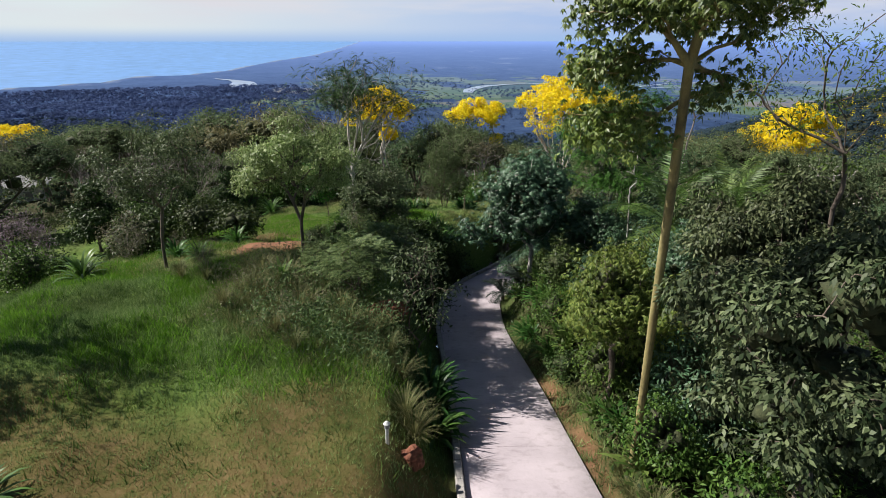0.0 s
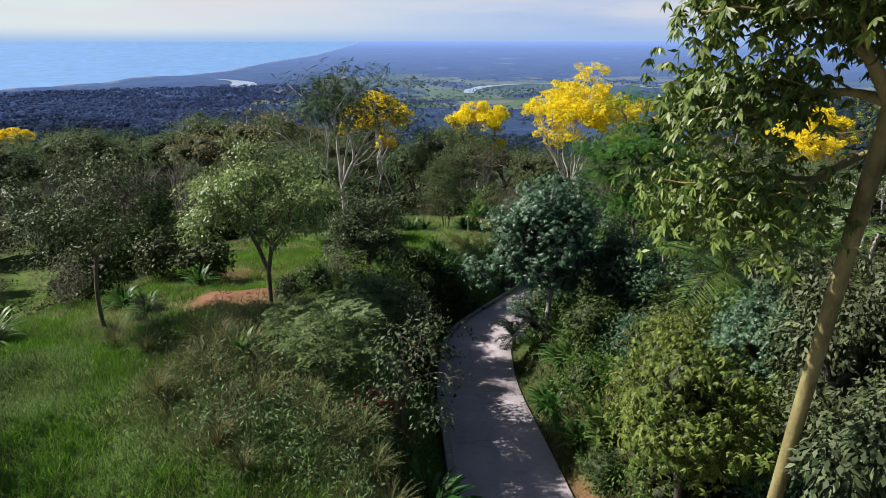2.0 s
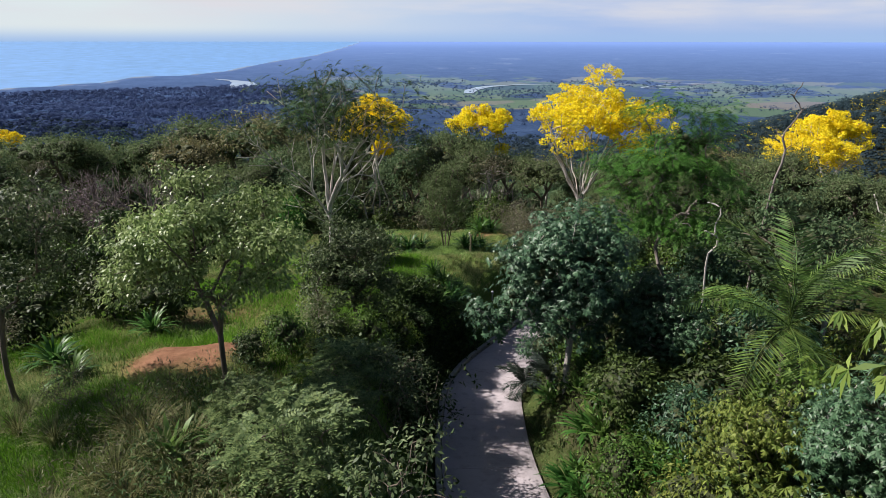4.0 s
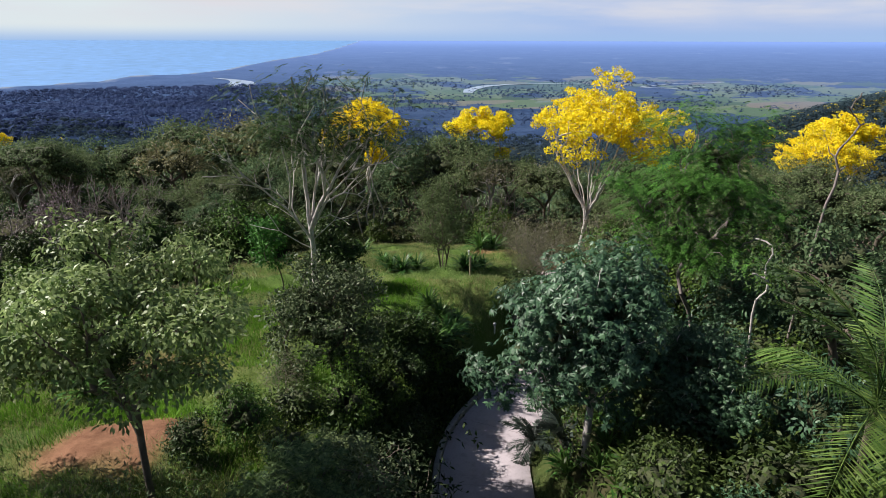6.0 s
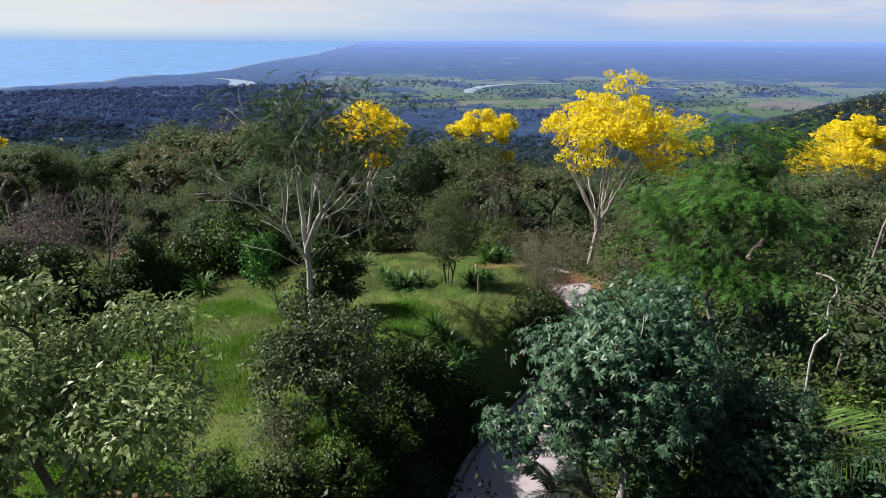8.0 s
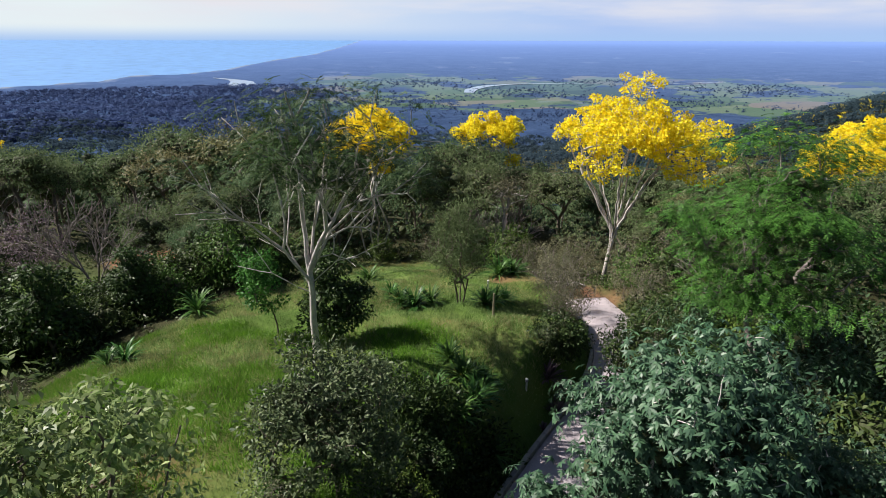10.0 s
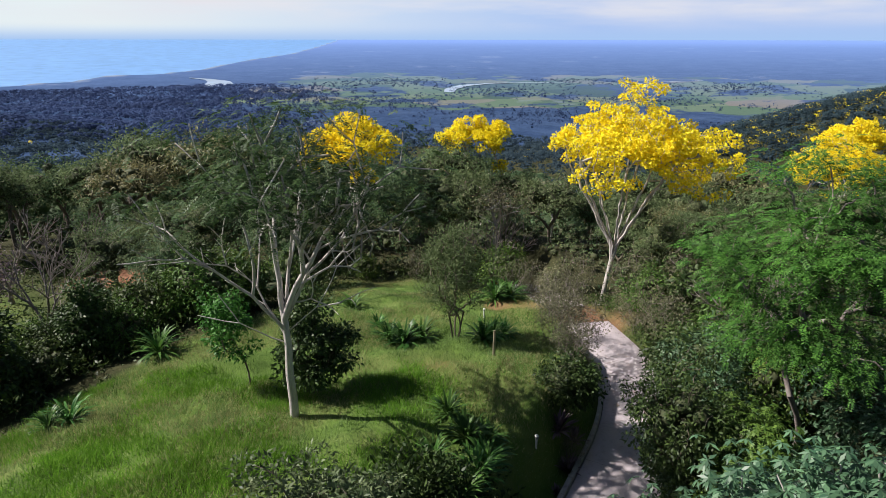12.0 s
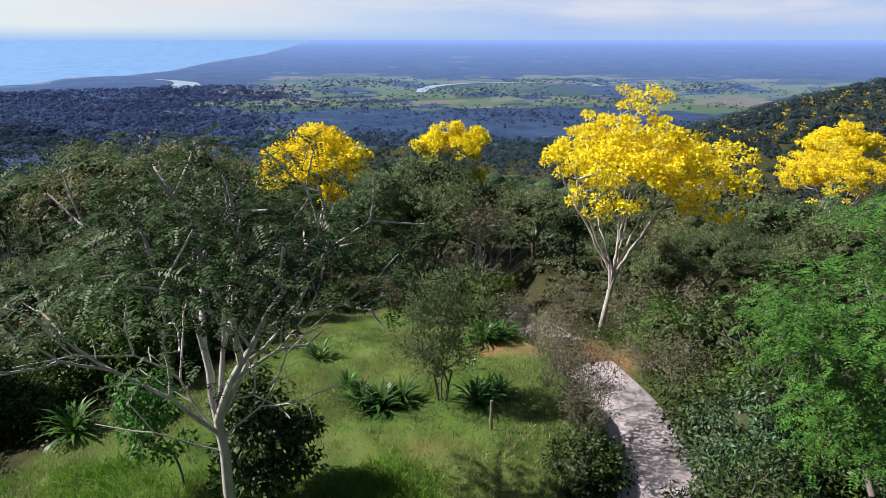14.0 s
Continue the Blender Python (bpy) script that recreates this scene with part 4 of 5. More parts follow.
put(plant("vivid_tree", "vivid green tree with fine feathery leaflets", "tree", 45, 12.5, 4.0,
          (0.3, 0, 8.9), (4.1, 3.9, 5.0), 460, 11, LEAF_VIVID, BARK_GREY, 0.10, spread=0.36, size=(0.42, 0.12), droop=0.25, feathered=7, lobes=46, lobe=0.34, under=-0.75, thin=0.018, bow=0.4, core=46, core_size=0.3, core_in=0.6), 12.0, 40.6)

# yellow-flowering trees
def limb_line(start, *points):
    """A limb with slight kinks along the way."""
    out = [start]
    for a, b in zip(points, points[1:]):
        for f in (0.33, 0.67, 1.0):
            out.append(tuple(p + (q - p) * f + rnd.uniform(-0.09, 0.09) for p, q in zip(a, b)))
    return tuple(out)


GOLD_VASE = []
for i in range(10):
    c, s, r = math.cos(2.4 * i + 1.0), math.sin(2.4 * i + 1.0), 0.6 + 0.8 * ((i * 5) % 8) / 8
    GOLD_VASE.append(limb_line(i % 2, (0.7, 0, 4.7), (0.8 + 0.8 * c * r, 0.8 * s * r, 6.2), (0.9 + 1.8 * c * r, 1.8 * s * r, 8.0), (1.1 + 2.9 * c * r, 2.8 * s * r, 9.9), (1.3 + 3.8 * c * r, 3.7 * s * r, 11.6)))
gold = put(plant("flowering_tree", "large tree covered in bright yellow blossom, leafless pale limbs", "tree", 51, 17.5, 4.8,
                 (1.7, 0, 11.0), (6.7, 6.3, 5.8), 400, 0, BLOSSOM, BARK_PALE, 0.18, hollow=0.4, lean=(0.7, 0), r_tip=0.015, reach=0.25, rise=0.15,
                 flat=0.3, even=0.3, scaffold=GOLD_VASE, second=(BLOSSOM, 62, 0.27, (0.20, 0.16), "bright yellow blossom clusters", None), group="yellow flowering trees"), 12.2, 64)
gold2 = put(plant("flowering_tree", "pale many-stemmed tree with flat top of yellow blossom", "tree", 52, 19, 6.0,
                  (0, 0, 16.4), (6.0, 5.4, 3.4), 150, 0, BLOSSOM, BARK_PALE, 0.22, hollow=0.35, r_tip=0.02, stems=4, reach=0.6, rise=0.1, flat=0.45, even=0.2, extra=[(3.6 + 0.5 * math.sin(3 * i), 0.7 * math.cos(2 * i), 12.6 + 0.4 * math.sin(5 * i)) for i in range(14)],
                  second=(BLOSSOM, 75, 0.42, (0.32, 0.25), "yellow blossom clusters", None), group="yellow flowering trees"), 6.0, 108, dz=-2.6)
also(gold2, -7.6, 74, 80, 0.84, dz=-1.7)
also(gold, 61, 104, 130, 1.12)
also(gold2, 70, 118, 200, 1.2, label="broad tree covered in yellow blossom")
also(gold, 47, 122, 30, 0.75)
also(gold2, -112, 160, 10, 0.87, label="broad tree covered in yellow blossom")
also(gold2, -121, 166, 140, 0.89, label="broad tree covered in yellow blossom")
also(gold, -104, 158, 250, 0.75, dz=-2)

# ---------------------------------------------------------------- shrubs, thickets and wood edge
rnd = random.Random(7)
bush_a = put(plant("shrub", "dense dark green garden shrub", "shrub", 61, 2.6, 0.5, (0, 0, 1.3), (1.5, 1.4, 1.25), 62, 38, LEAF_DARK, BARK_BROWN, 0.05,
                   spread=0.3, size=(0.2, 0.09), stems=3, thin=0.013, core=24, core_size=0.38, group="shrubs"), -19.5, 47.5)
bush_b = put(plant("shrub", "mid-green leafy garden shrub", "shrub", 62, 2.6, 0.5, (0, 0, 1.3), (1.5, 1.5, 1.3), 62, 38, LEAF_MID, BARK_BROWN, 0.05,
                   spread=0.32, size=(0.18, 0.07), stems=3, thin=0.013, core=24, core_size=0.38, group="shrubs"), -16.9, 50.5)
bush_c = put(plant("shrub", "greyish thin shrub with bare twigs", "shrub", 63, 2.8, 0.5, (0, 0, 1.5), (1.4, 1.4, 1.4), 110, 20, LEAF_BROWN, BARK_GREY, 0.04,
                   spread=0.3, size=(0.11, 0.04), stems=4, r_tip=0.006, group="shrubs"), 6.3, 54.5)
bush_d = put(plant("shrub", "yellow-green shrub with hanging leaves", "shrub", 64, 2.4, 0.4, (0, 0, 1.2), (1.4, 1.3, 1.2), 60, 38, LEAF_YELLOWISH, BARK_BROWN, 0.05,
                   spread=0.3, size=(0.17, 0.06), stems=3, droop=0.5, thin=0.013, core=24, core_size=0.38, group="shrubs"), 6.0, 17.2)
bush_e = put(plant("shrub", "large-leaved grey-green thicket shrub", "shrub", 65, 2.8, 0.5, (0, 0, 1.5), (1.6, 1.5, 1.4), 70, 55, LEAF_GLAUCOUS, BARK_BROWN, 0.05,
                   spread=0.32, size=(0.165, 0.065), stems=3, droop=0.4, thin=0.013, core=24, core_size=0.38, group="shrubs"), 8.6, 20.5)
SHRUBS = {"a": bush_a, "b": bush_b, "c": bush_c, "d": bush_d, "e": bush_e}
for kind, x, y, s in (
        ("a", -18.2, 52, 1.1), ("b", -21.5, 50, 1.2), ("a", -23.5, 46.5, 1.2), ("b", -15.4, 54.5, 1.0), ("a", -13.5, 57, 1.0),
        ("c", -19, 40.2, 0.6), ("b", -17.5, 23, 0.8), ("a", -19, 26, 1.0), ("c", -15.5, 27.5, 0.8), ("a", -11, 30.5, 0.9), ("a", -13.5, 31.5, 1.1), ("a", -16.5, 30.5, 1.2),
        ("b", 5.5, 12.3, 0.8), ("e", 7.2, 14.2, 1.0), ("b", 6.4, 9.5, 0.9), ("d", 7.8, 17.5, 1.2), ("e", 6.5, 22.8, 0.9), ("b", 9.8, 23, 1.2), ("a", 8.2, 25.2, 1.1), ("d", 10.5, 19, 1.2), ("e", 10.8, 27, 1.3),
        ("b", 11.5, 30.5, 1.2), ("a", 7.6, 31.8, 1.1), ("e", 8.7, 34.2, 1.2), ("b", 6.8, 36.2, 0.9), ("a", 9.5, 37.6, 1.3), ("e", 9.0, 40.9, 1.2), ("a", 8.3, 39.2, 1.1), ("e", 10.6, 43.2, 1.15), ("a", 11.8, 46.5, 1.2),
        ("b", 13.5, 44, 1.3), ("c", 12.2, 50.5, 1.2), ("c", 6.3, 60.5, 0.8), ("b", 12.8, 56, 1.1), ("a", 14.5, 59, 1.4), ("c", 10.6, 66, 1.4), ("b", 4.2, 62.5, 1.3), ("a", 1.5, 64.5, 1.4),
        ("a", 4.4, 43.8, 0.75), ("c", 5.0, 42.2, 0.5), ("b", -6.5, 71.0, 1.0), ("c", -2.0, 71.5, 1.0), ("b", -10.8, 59.5, 1.2), ("c", 1.0, 68.5, 0.9), ("a", 13.8, 34.0, 1.4), ("e", 14.5, 38.5, 1.5), ("d", 13.2, 24.5, 1.4)):
    also(SHRUBS[kind], x, y, rnd.uniform(0, 360), s * rnd.uniform(0.9, 1.1))

for kind, x, y, s in (("a", -1.0, 28.8, 0.5), ("a", -1.2, 30.6, 0.55), ("a", -1.0, 32.2, 0.5), ("a", -1.6, 26.4, 0.5), ("b", -1.9, 31.6, 0.6), ("a", -1.4, 33.6, 0.6), ("a", -2.4, 35.2, 0.5), 
                      ("a", 5.4, 24.6, 0.8), ("b", 4.7, 22.2, 0.6), ("a", 6.6, 19.4, 0.9), ("a", 5.8, 26.2, 0.8), ("e", 4.9, 33.8, 0.8), ("a", 5.9, 35.0, 0.9), ("a", 4.4, 18.6, 0.5), ("b", 5.2, 16.4, 0.7),
                      ("d", 5.6, 19.6, 0.9), ("a", 9.2, 13.0, 1.1), ("a", 7.4, 27.6, 1.0), ("e", 7.3, 37.6, 0.9), ("a", 7.9, 43.0, 0.8)):
    also(SHRUBS[kind], x, y, rnd.uniform(0, 360), s * rnd.uniform(0.9, 1.1))

for kind, x, y, s in (("c", 6.6, 50.0, 1.25), ("c", 6.2, 52.4, 1.2), ("c", 5.2, 49.0, 1.0), ("c", 5.0, 60.2, 1.0), ("a", 10.9, 47.4, 1.2), ("a", 11.3, 50.2, 1.2), ("c", 12.4, 53.0, 1.1)):
    also(SHRUBS[kind], x, y, rnd.uniform(0, 360), s)
for kind, x, y, s, near in (("e", 9.8, 42.0, 1.25, 0.5), ("a", 10.8, 43.8, 1.3, 0.5), ("e", 11.2, 45.6, 1.4, 0.5), ("a", 11.8, 47.6, 1.4, 0.5), ("a", 4.9, 44.4, 1.0, 0.5), ("c", 5.4, 46.6, 0.9, 0.6), ("e", 8.7, 40.4, 1.2, 0.5), ("a", 8.1, 38.2, 1.4, 0.5), ("a", 9.1, 40.2, 1.4, 0.5), ("b", 9.9, 39.6, 1.5, 1),
                            ("a", 15.5, 46.0, 1.6, 1), ("b", 17.0, 50.0, 1.7, 1), ("a", 15.0, 53.5, 1.6, 1), ("e", 16.0, 42.5, 1.6, 1), ("a", 18.5, 45.0, 1.8, 1), ("b", 13.5, 48.5, 1.4, 1), ("a", 19.0, 54.0, 1.8, 1)):
    also(SHRUBS[kind], x, y, rnd.uniform(0, 360), s, room=near)
for i in range(18):
    f = i / 17
    also(SHRUBS["ab"[i % 2]], -24.5 + 12 * f + rnd.uniform(-0.8, 0.8), 44.5 + 13 * f + rnd.uniform(-0.8, 0.8), rnd.uniform(0, 360), rnd.uniform(0.8, 1.6))
for x, y, s in ((-21.0, 45.5, 1.25), (-25.5, 48.0, 1.1), (-18.6, 50.0, 1.0), (-15.0, 55.5, 1.0), (-27.5, 45, 1.3)):
    also(bpy.data.objects["dark_round_tree"], x, y, rnd.uniform(0, 360), s, label="dense green small tree at the wood edge")
put(plant("broad_leaf_shrub", "tall shrub with pale broad drooping leaf whorls", "shrub", 66, 4.9, 1.2, (0, 0, 3.2), (1.3, 1.25, 1.4), 55, 32, LEAF_MID, BARK_BROWN, 0.07,
          spread=0.32, size=(0.16, 0.055), droop=0.5, whorled=True, stems=2, core=16, core_size=0.35), 8.6, 37.4)
put(plant("glossy_tree", "dense dark tree with glossy leaves leaning over the drive", "tree", 67, 6.4, 1.6, (-0.5, 0, 4.1), (2.4, 2.2, 2.3), 120, 75, LEAF_DARK, BARK_BROWN, 0.11,
          spread=0.34, size=(0.17, 0.07), droop=0.3, core=50, core_size=0.36), 7.8, 38.7)

# thin pale and dead trunks among the thickets
for kind, x, y, s in (("b", -4.6, 25.4, 0.55), ("d", -5.4, 27.0, 0.5), ("b", -4.6, 29.4, 0.45), ("a", -3.6, 26.6, 0.55), ("c", -4.4, 28.2, 0.5), ("b", -2.6, 27.6, 0.6), ("a", -4.9, 26.2, 0.4), ("d", -3.4, 24.4, 0.5), ("a", -5.6, 24.6, 0.4), ("c", -9.6, 22.4, 0.45),
                      ("c", 7.4, 55.4, 1.0), ("c", 8.0, 60.8, 1.2), ("c", 7.0, 58.6, 1.1), ("c", 12.6, 58.6, 1.4), ("c", 14.6, 55.5, 1.5), ("c", 11.8, 55.2, 1.1)):
    also(SHRUBS[kind], x, y, rnd.uniform(0, 360), s)
bare = put(forked_tree("bare_tree", "leafless tree with pale pinkish twigs", "tree", 71, ((0, 0, -0.3), (0.05, 0, 0.5), (0, 0.03, 1.3)), 0.15,
                       (((0, 0, 1.25), (-0.5, 0.1, 1), 1.7, 0.085, 4), ((0, 0, 1.3), (0.4, -0.2, 1), 1.8, 0.085, 4), ((0, 0, 1.2), (0.1, 0.5, 1), 1.6, 0.065, 4), ((0, 0, 1.0), (0.7, 0.3, 0.8), 1.5, 0.05, 3)),
                       BARK_GREY, angle=25, shrink=0.82, lift=0.08), -23.2, 53.6)
also(bare, -31, 52, 120, 0.95)
also(bare, -34, 66, 220, 1.15)
also(bare, -26.5, 64, 20, 1.1)
also(bare, 5.6, 73.0, 20, 1.0, label="leafless grey tree beside the far drive")
also(bare, 3.2, 69.5, 160, 0.8, label="leafless grey tree beside the far drive")
also(bare, 14.5, 47.5, 200, 0.9, label="leafless pale tree among green crowns")
put(plant("dead_snag", "tall thin dead trunk with few bare twigs", "tree", 74, 13, 8.6, (0.7, 0, 11.4), (0.7, 0.6, 1.6), 7, 0, LEAF_BROWN, BARK_GREY, 0.09, lean=(0.4, 0), r_tip=0.02, bow=0.1), 14.0, 34.9)
put(plant("forked_trunk", "slim forked tree with pale bare trunk", "tree", 75, 7, 4.4, (0.1, 0, 6.2), (0.7, 0.6, 0.8), 5, 60, LEAF_MID, BARK_PALE, 0.075, r_tip=0.025, bow=0.15, spread=0.35, size=(0.17, 0.06)), 9.85, 30.4)
mauve = put(plant("mauve_tree", "small tree with thin dusty mauve foliage", "tree", 72, 5, 1.3, (0, 0, 3.2), (2.5, 2.3, 1.7), 80, 40, LEAF_MAUVE, BARK_BROWN, 0.09,
                  r_tip=0.009, spread=0.35, size=(0.15, 0.06)), -25.5, 33.5)
also(mauve, -29.5, 57, 100, 1.3)

# ---------------------------------------------------------------- wood beyond the garden
def wood_kinds(fill, wide, group="wood trees"):
    """The wood's kinds of tree; fill sets the leaves to a clump, wide their size."""
    def tree(label, seed, height, fork, centre, radii, tips, per, leaf, bark, r, spread, size, core, core_size, lobes, lobe=0.34, under=-0.2):
        return plant("wood_tree", label, "tree", seed, height, fork, centre, radii, tips, int(per * fill), leaf, bark, r, spread=spread, size=(size[0] * wide, size[1] * wide),
                     core=core, core_size=core_size, lobes=lobes, lobe=lobe, under=under, r_tip=0.03, thin=0.04, core_in=0.62, group=group)
    return [
        tree("round dark green wood tree", 81, 11, 2.6, (0, 0, 6.0), (4.3, 4.2, 4.6), 110, 34, LEAF_WOOD, BARK_BROWN, 0.2, 0.5, (0.27, 0.13), 40, 0.7, 26, 0.34, -0.4),
        tree("broad mid-green wood tree", 82, 10.5, 2.4, (0, 0, 5.6), (4.7, 4.5, 4.5), 110, 34, LEAF_OLIVE, BARK_BROWN, 0.2, 0.5, (0.25, 0.12), 40, 0.7, 24),
        tree("flat-topped olive wood tree", 83, 10, 4.0, (0, 0, 6.6), (5.6, 5.4, 2.6), 110, 34, LEAF_OLIVE, BARK_BROWN, 0.2, 0.5, (0.25, 0.11), 36, 0.66, 22, 0.36, 0.0),
        tree("thin brownish wood tree with bare twigs", 84, 10, 3.5, (0, 0, 6.6), (3.8, 3.7, 3.4), 80, 16, LEAF_BROWN, BARK_PALE, 0.17, 0.5, (0.30, 0.11), 0, 0.6, 18),
        tree("grey-green open wood tree", 85, 10, 2.4, (0, 0, 5.6), (3.9, 3.8, 4.2), 100, 30, LEAF_GREY, BARK_PALE, 0.17, 0.48, (0.25, 0.11), 26, 0.62, 22, 0.34, -0.4),
        tree("tall light olive wood tree with domed crown", 86, 13, 3.5, (0, 0, 7.4), (6.6, 6.3, 4.6), 170, 36, LEAF_OLIVE, BARK_BROWN, 0.25, 0.55, (0.27, 0.12), 60, 0.8, 34, 0.28, -0.1),
        tree("domed wood tree with khaki brown foliage", 87, 13, 3.5, (0, 0, 7.4), (6.3, 6.1, 4.4), 150, 34, LEAF_KHAKI, BARK_BROWN, 0.25, 0.55, (0.27, 0.12), 46, 0.8, 30, 0.28, -0.1),
    ]


woods = wood_kinds(1.3, 1.0)
far_kinds = wood_kinds(0.62, 1.5)
placed = set()


def grow(k, x, y, turn, s):
    """A wood tree of kind k; the sparser build past the near woods."""
    kinds = far_kinds if y > 84 else woods
    if kinds[k] in placed:
        also(kinds[k], x, y, turn, s)
    else:
        placed.add(kinds[k])
        put(kinds[k], x, y, turn, s)


spots = []
clear = [(-112, 160, 7), (-121, 166, 7), (12.2, 64, 5), (5.4, 108, 5), (-7.6, 74, 4), (61, 104, 6), (70, 118, 6), (47, 122, 5), (-27, 60.5, 4), (-57, 77, 4), (-31, 76, 7), (-29, 68, 6)]
tries = 0
while len(spots) < 195 and tries < 20000:
    tries += 1
    y = 20 + 135 * rnd.random() ** 0.75
    x = rnd.uniform(-1, 1) * (0.80 * y + 12)
    if y < 52 and -36 < x < 15.5 or abs(x - float(road_x(np.array([y]))[0])) < 4.5 and y < 90 or y < 62 and -13 < x < 12:
        continue
    if lawn_mask(np.array([x]), np.array([y]))[0] - glade(x, y) > 0.15 or (x > 0 and y < 30 and x < 18):
        continue
    gap = 3.9 + 0.008 * y
    if any((x - a) ** 2 + (y - b) ** 2 < gap ** 2 for a, b in spots) or any((x - a) ** 2 + (y - b) ** 2 < c * c for a, b, c in clear):
        continue
    spots.append((x, y))
for x, y in spots:
    k, turn, s = rnd.choices(range(7), (5, 5, 5, 2, 3, 2, 0.5))[0], rnd.uniform(0, 360), rnd.uniform(0.7, 1.15) * (0.75 if y < 72 and abs(x) < 30 else 1.0)
    if glade(x, y) < 0.35:
        grow(k, x, y, turn, s)
for k, x, y, turn, s in ((3, -18.8, 15.8, 60, 1.1), (0, 14.8, 33.0, 20, 0.75), (1, 18.5, 38.0, 200, 0.8), (3, 5.0, 73.5, 90, 1.0), (6, -27, 96, 40, 1.2), (6, -19, 100, 140, 1.0), (6, -35, 90, 70, 0.9),
                         (5, -62, 98, 10, 1.1), (0, -50, 92, 80, 1.0), (5, -40, 104, 130, 1.2), (5, -12, 96, 300, 1.05), (1, -4, 88, 20, 0.9), (5, -20, 84.5, 77, 0.85), (2, -44, 82, 5, 0.95), (5, 14, 92, 190, 0.8),
                         (1, 22, 84.5, 33, 0.9), (5, 28, 98, 210, 0.95), (5, -72, 112, 0, 1.2), (5, 0, 120, 99, 1.0), (1, -15, 114, 160, 1.1), (5, -22, 72, 15, 0.7), (6, 24, 76, 45, 0.7), (1, -12, 68, 45, 0.75), (5, 2, 80, 45, 0.75)):
    grow(k, x, y, turn, s)
for k in range(7):
    for kinds, x in ((woods, 44), (far_kinds, -95)):
        if kinds[k] not in placed:
            placed.add(kinds[k])
            put(kinds[k], x + 7 * k, 66 + 5 * k, 0, 0.9)


def thicket(name, label, material, seed, n, size, lump=True):
    """Low growth filling the wood between its trees, joined."""
    rng = np.random.default_rng(seed)
    y = 36 + 140 * rng.random(n) ** 0.85
    x = rng.uniform(-0.95, 0.95, n) * (y + 22)
    wild = (lawn_mask(x, y) < 0.1) & ((np.abs(road_gap(x, y)) > ROAD_HALF + 1.2) | (y > 90))
    wild &= hill(x, -29.5, 5) * hill(y, 71, 8) < 0.4
    wild &= (y > 52) | (x > 13.5) | (x < -22)
    wild &= np.sin(0.23 * x + seed) * np.sin(0.21 * y - seed) + 0.6 * rng.normal(size=n) > -0.1
    x, y = x[wild], y[wild]
    tall = 1.5 + 2.8 * (0.5 + 0.5 * np.sin(0.31 * x + 2 * seed) * np.sin(0.27 * y + seed))
    tips = np.stack((x, y, land(x, y) + tall * (0.35 + 0.5 * rng.random(len(x)))), 1)
    v, q = foliage(rng, tips, 22, 0.62, size[0], size[1], 0.0)
    tagged(new(name, mesh_of(name, v, q, material)), label, "undergrowth", kind="stuff")
    # dark cores below the tips stand in for shade within the thicket
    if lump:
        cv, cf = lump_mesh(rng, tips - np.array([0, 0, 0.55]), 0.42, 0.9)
        tagged(new("inner_" + name, mesh_of(name, cv, cf, CORE_SHADE)), "inner " + label, "undergrowth", kind="stuff")


thicket("dark_thicket", "dark green thicket between the wood trees", LEAF_WOOD, 31, 4600, (0.40, 0.19))
thicket("green_thicket", "olive green thicket between the wood trees", LEAF_OLIVE, 32, 4200, (0.40, 0.18))
thicket("grey_thicket", "dry greyish brush between the wood trees", LEAF_BROWN, 33, 2200, (0.30, 0.08), False)


DOME = bmesh.new()
bmesh.ops.create_icosphere(DOME, subdivisions=2, radius=1)
DOME_V = np.array([v.co for v in DOME.verts])
DOME_F = np.array([[v.index for v in f.verts] for f in DOME.faces])
DOME.free()


def far_crowns(name, label, material, seed, count, r_lo, r_hi, size=(2.8, 5.2), span=(-48, 50), mass=1.0, fade=0.0, leafy=0, tall=0.62, leaf=1.0, dome=False):
    """Tree crowns of the far slopes: each a knobbly dome or a round of leafy tufts, joined."""
    rng = np.random.default_rng(seed)
    r = np.sqrt(rng.uniform(r_lo ** 2, r_hi ** 2, count * 3))
    a = np.radians(rng.uniform(*span, count * 3))
    x, y = r * np.sin(a), r * np.cos(a)
    clump = mass * np.sin(0.011 * x + seed) * np.sin(0.013 * y - seed) + 0.5 * rng.normal(size=len(x))
    clump -= fade * ease((np.degrees(a) + 22) / 26)
    keep = np.argsort(-clump)[:count]
    x, y = x[keep], y[keep]
    keep = x > coast(y) + 30
    x, y = x[keep], y[keep]
    k = len(x)
    rad = rng.uniform(*size, k) * rng.choice((0.7, 1.0, 1.25), k)
    c = np.stack((x, y, land(x, y) + rad * 0.45), 1)
    if dome:
        knob = 1 + 0.28 * np.sin(4.1 * DOME_V[None, :, 0] + 9 * rng.random((k, 1))) * np.sin(4.7 * DOME_V[None, :, 1] + 9 * rng.random((k, 1))) + 0.13 * rng.normal(size=(k, len(DOME_V)))
        v = c[:, None] + DOME_V[None] * (rad[:, None] * knob)[:, :, None] * np.array([1, 1, tall])
        f = (DOME_F[None] + (np.arange(k) * len(DOME_V))[:, None, None]).reshape(-1, 3)
        tagged(new("inner_" + name, smooth(mesh_of(name, v.reshape(-1, 3), f, material))), "inner " + label, "woods", kind="stuff")
    own = np.repeat(np.arange(k), leafy)
    d = unit(rng.normal(size=(len(own), 3)) + np.array([0, -0.25, 0.7]))
    p = c[own] + d * (rad[own] * rng.uniform(0.8, 1.1, len(own)))[:, None] * np.array([1, 1, tall])
    ax = rng.normal(size=p.shape)
    nm = d + np.array([0, 0, 0.35]) + 0.25 * rng.normal(size=p.shape)
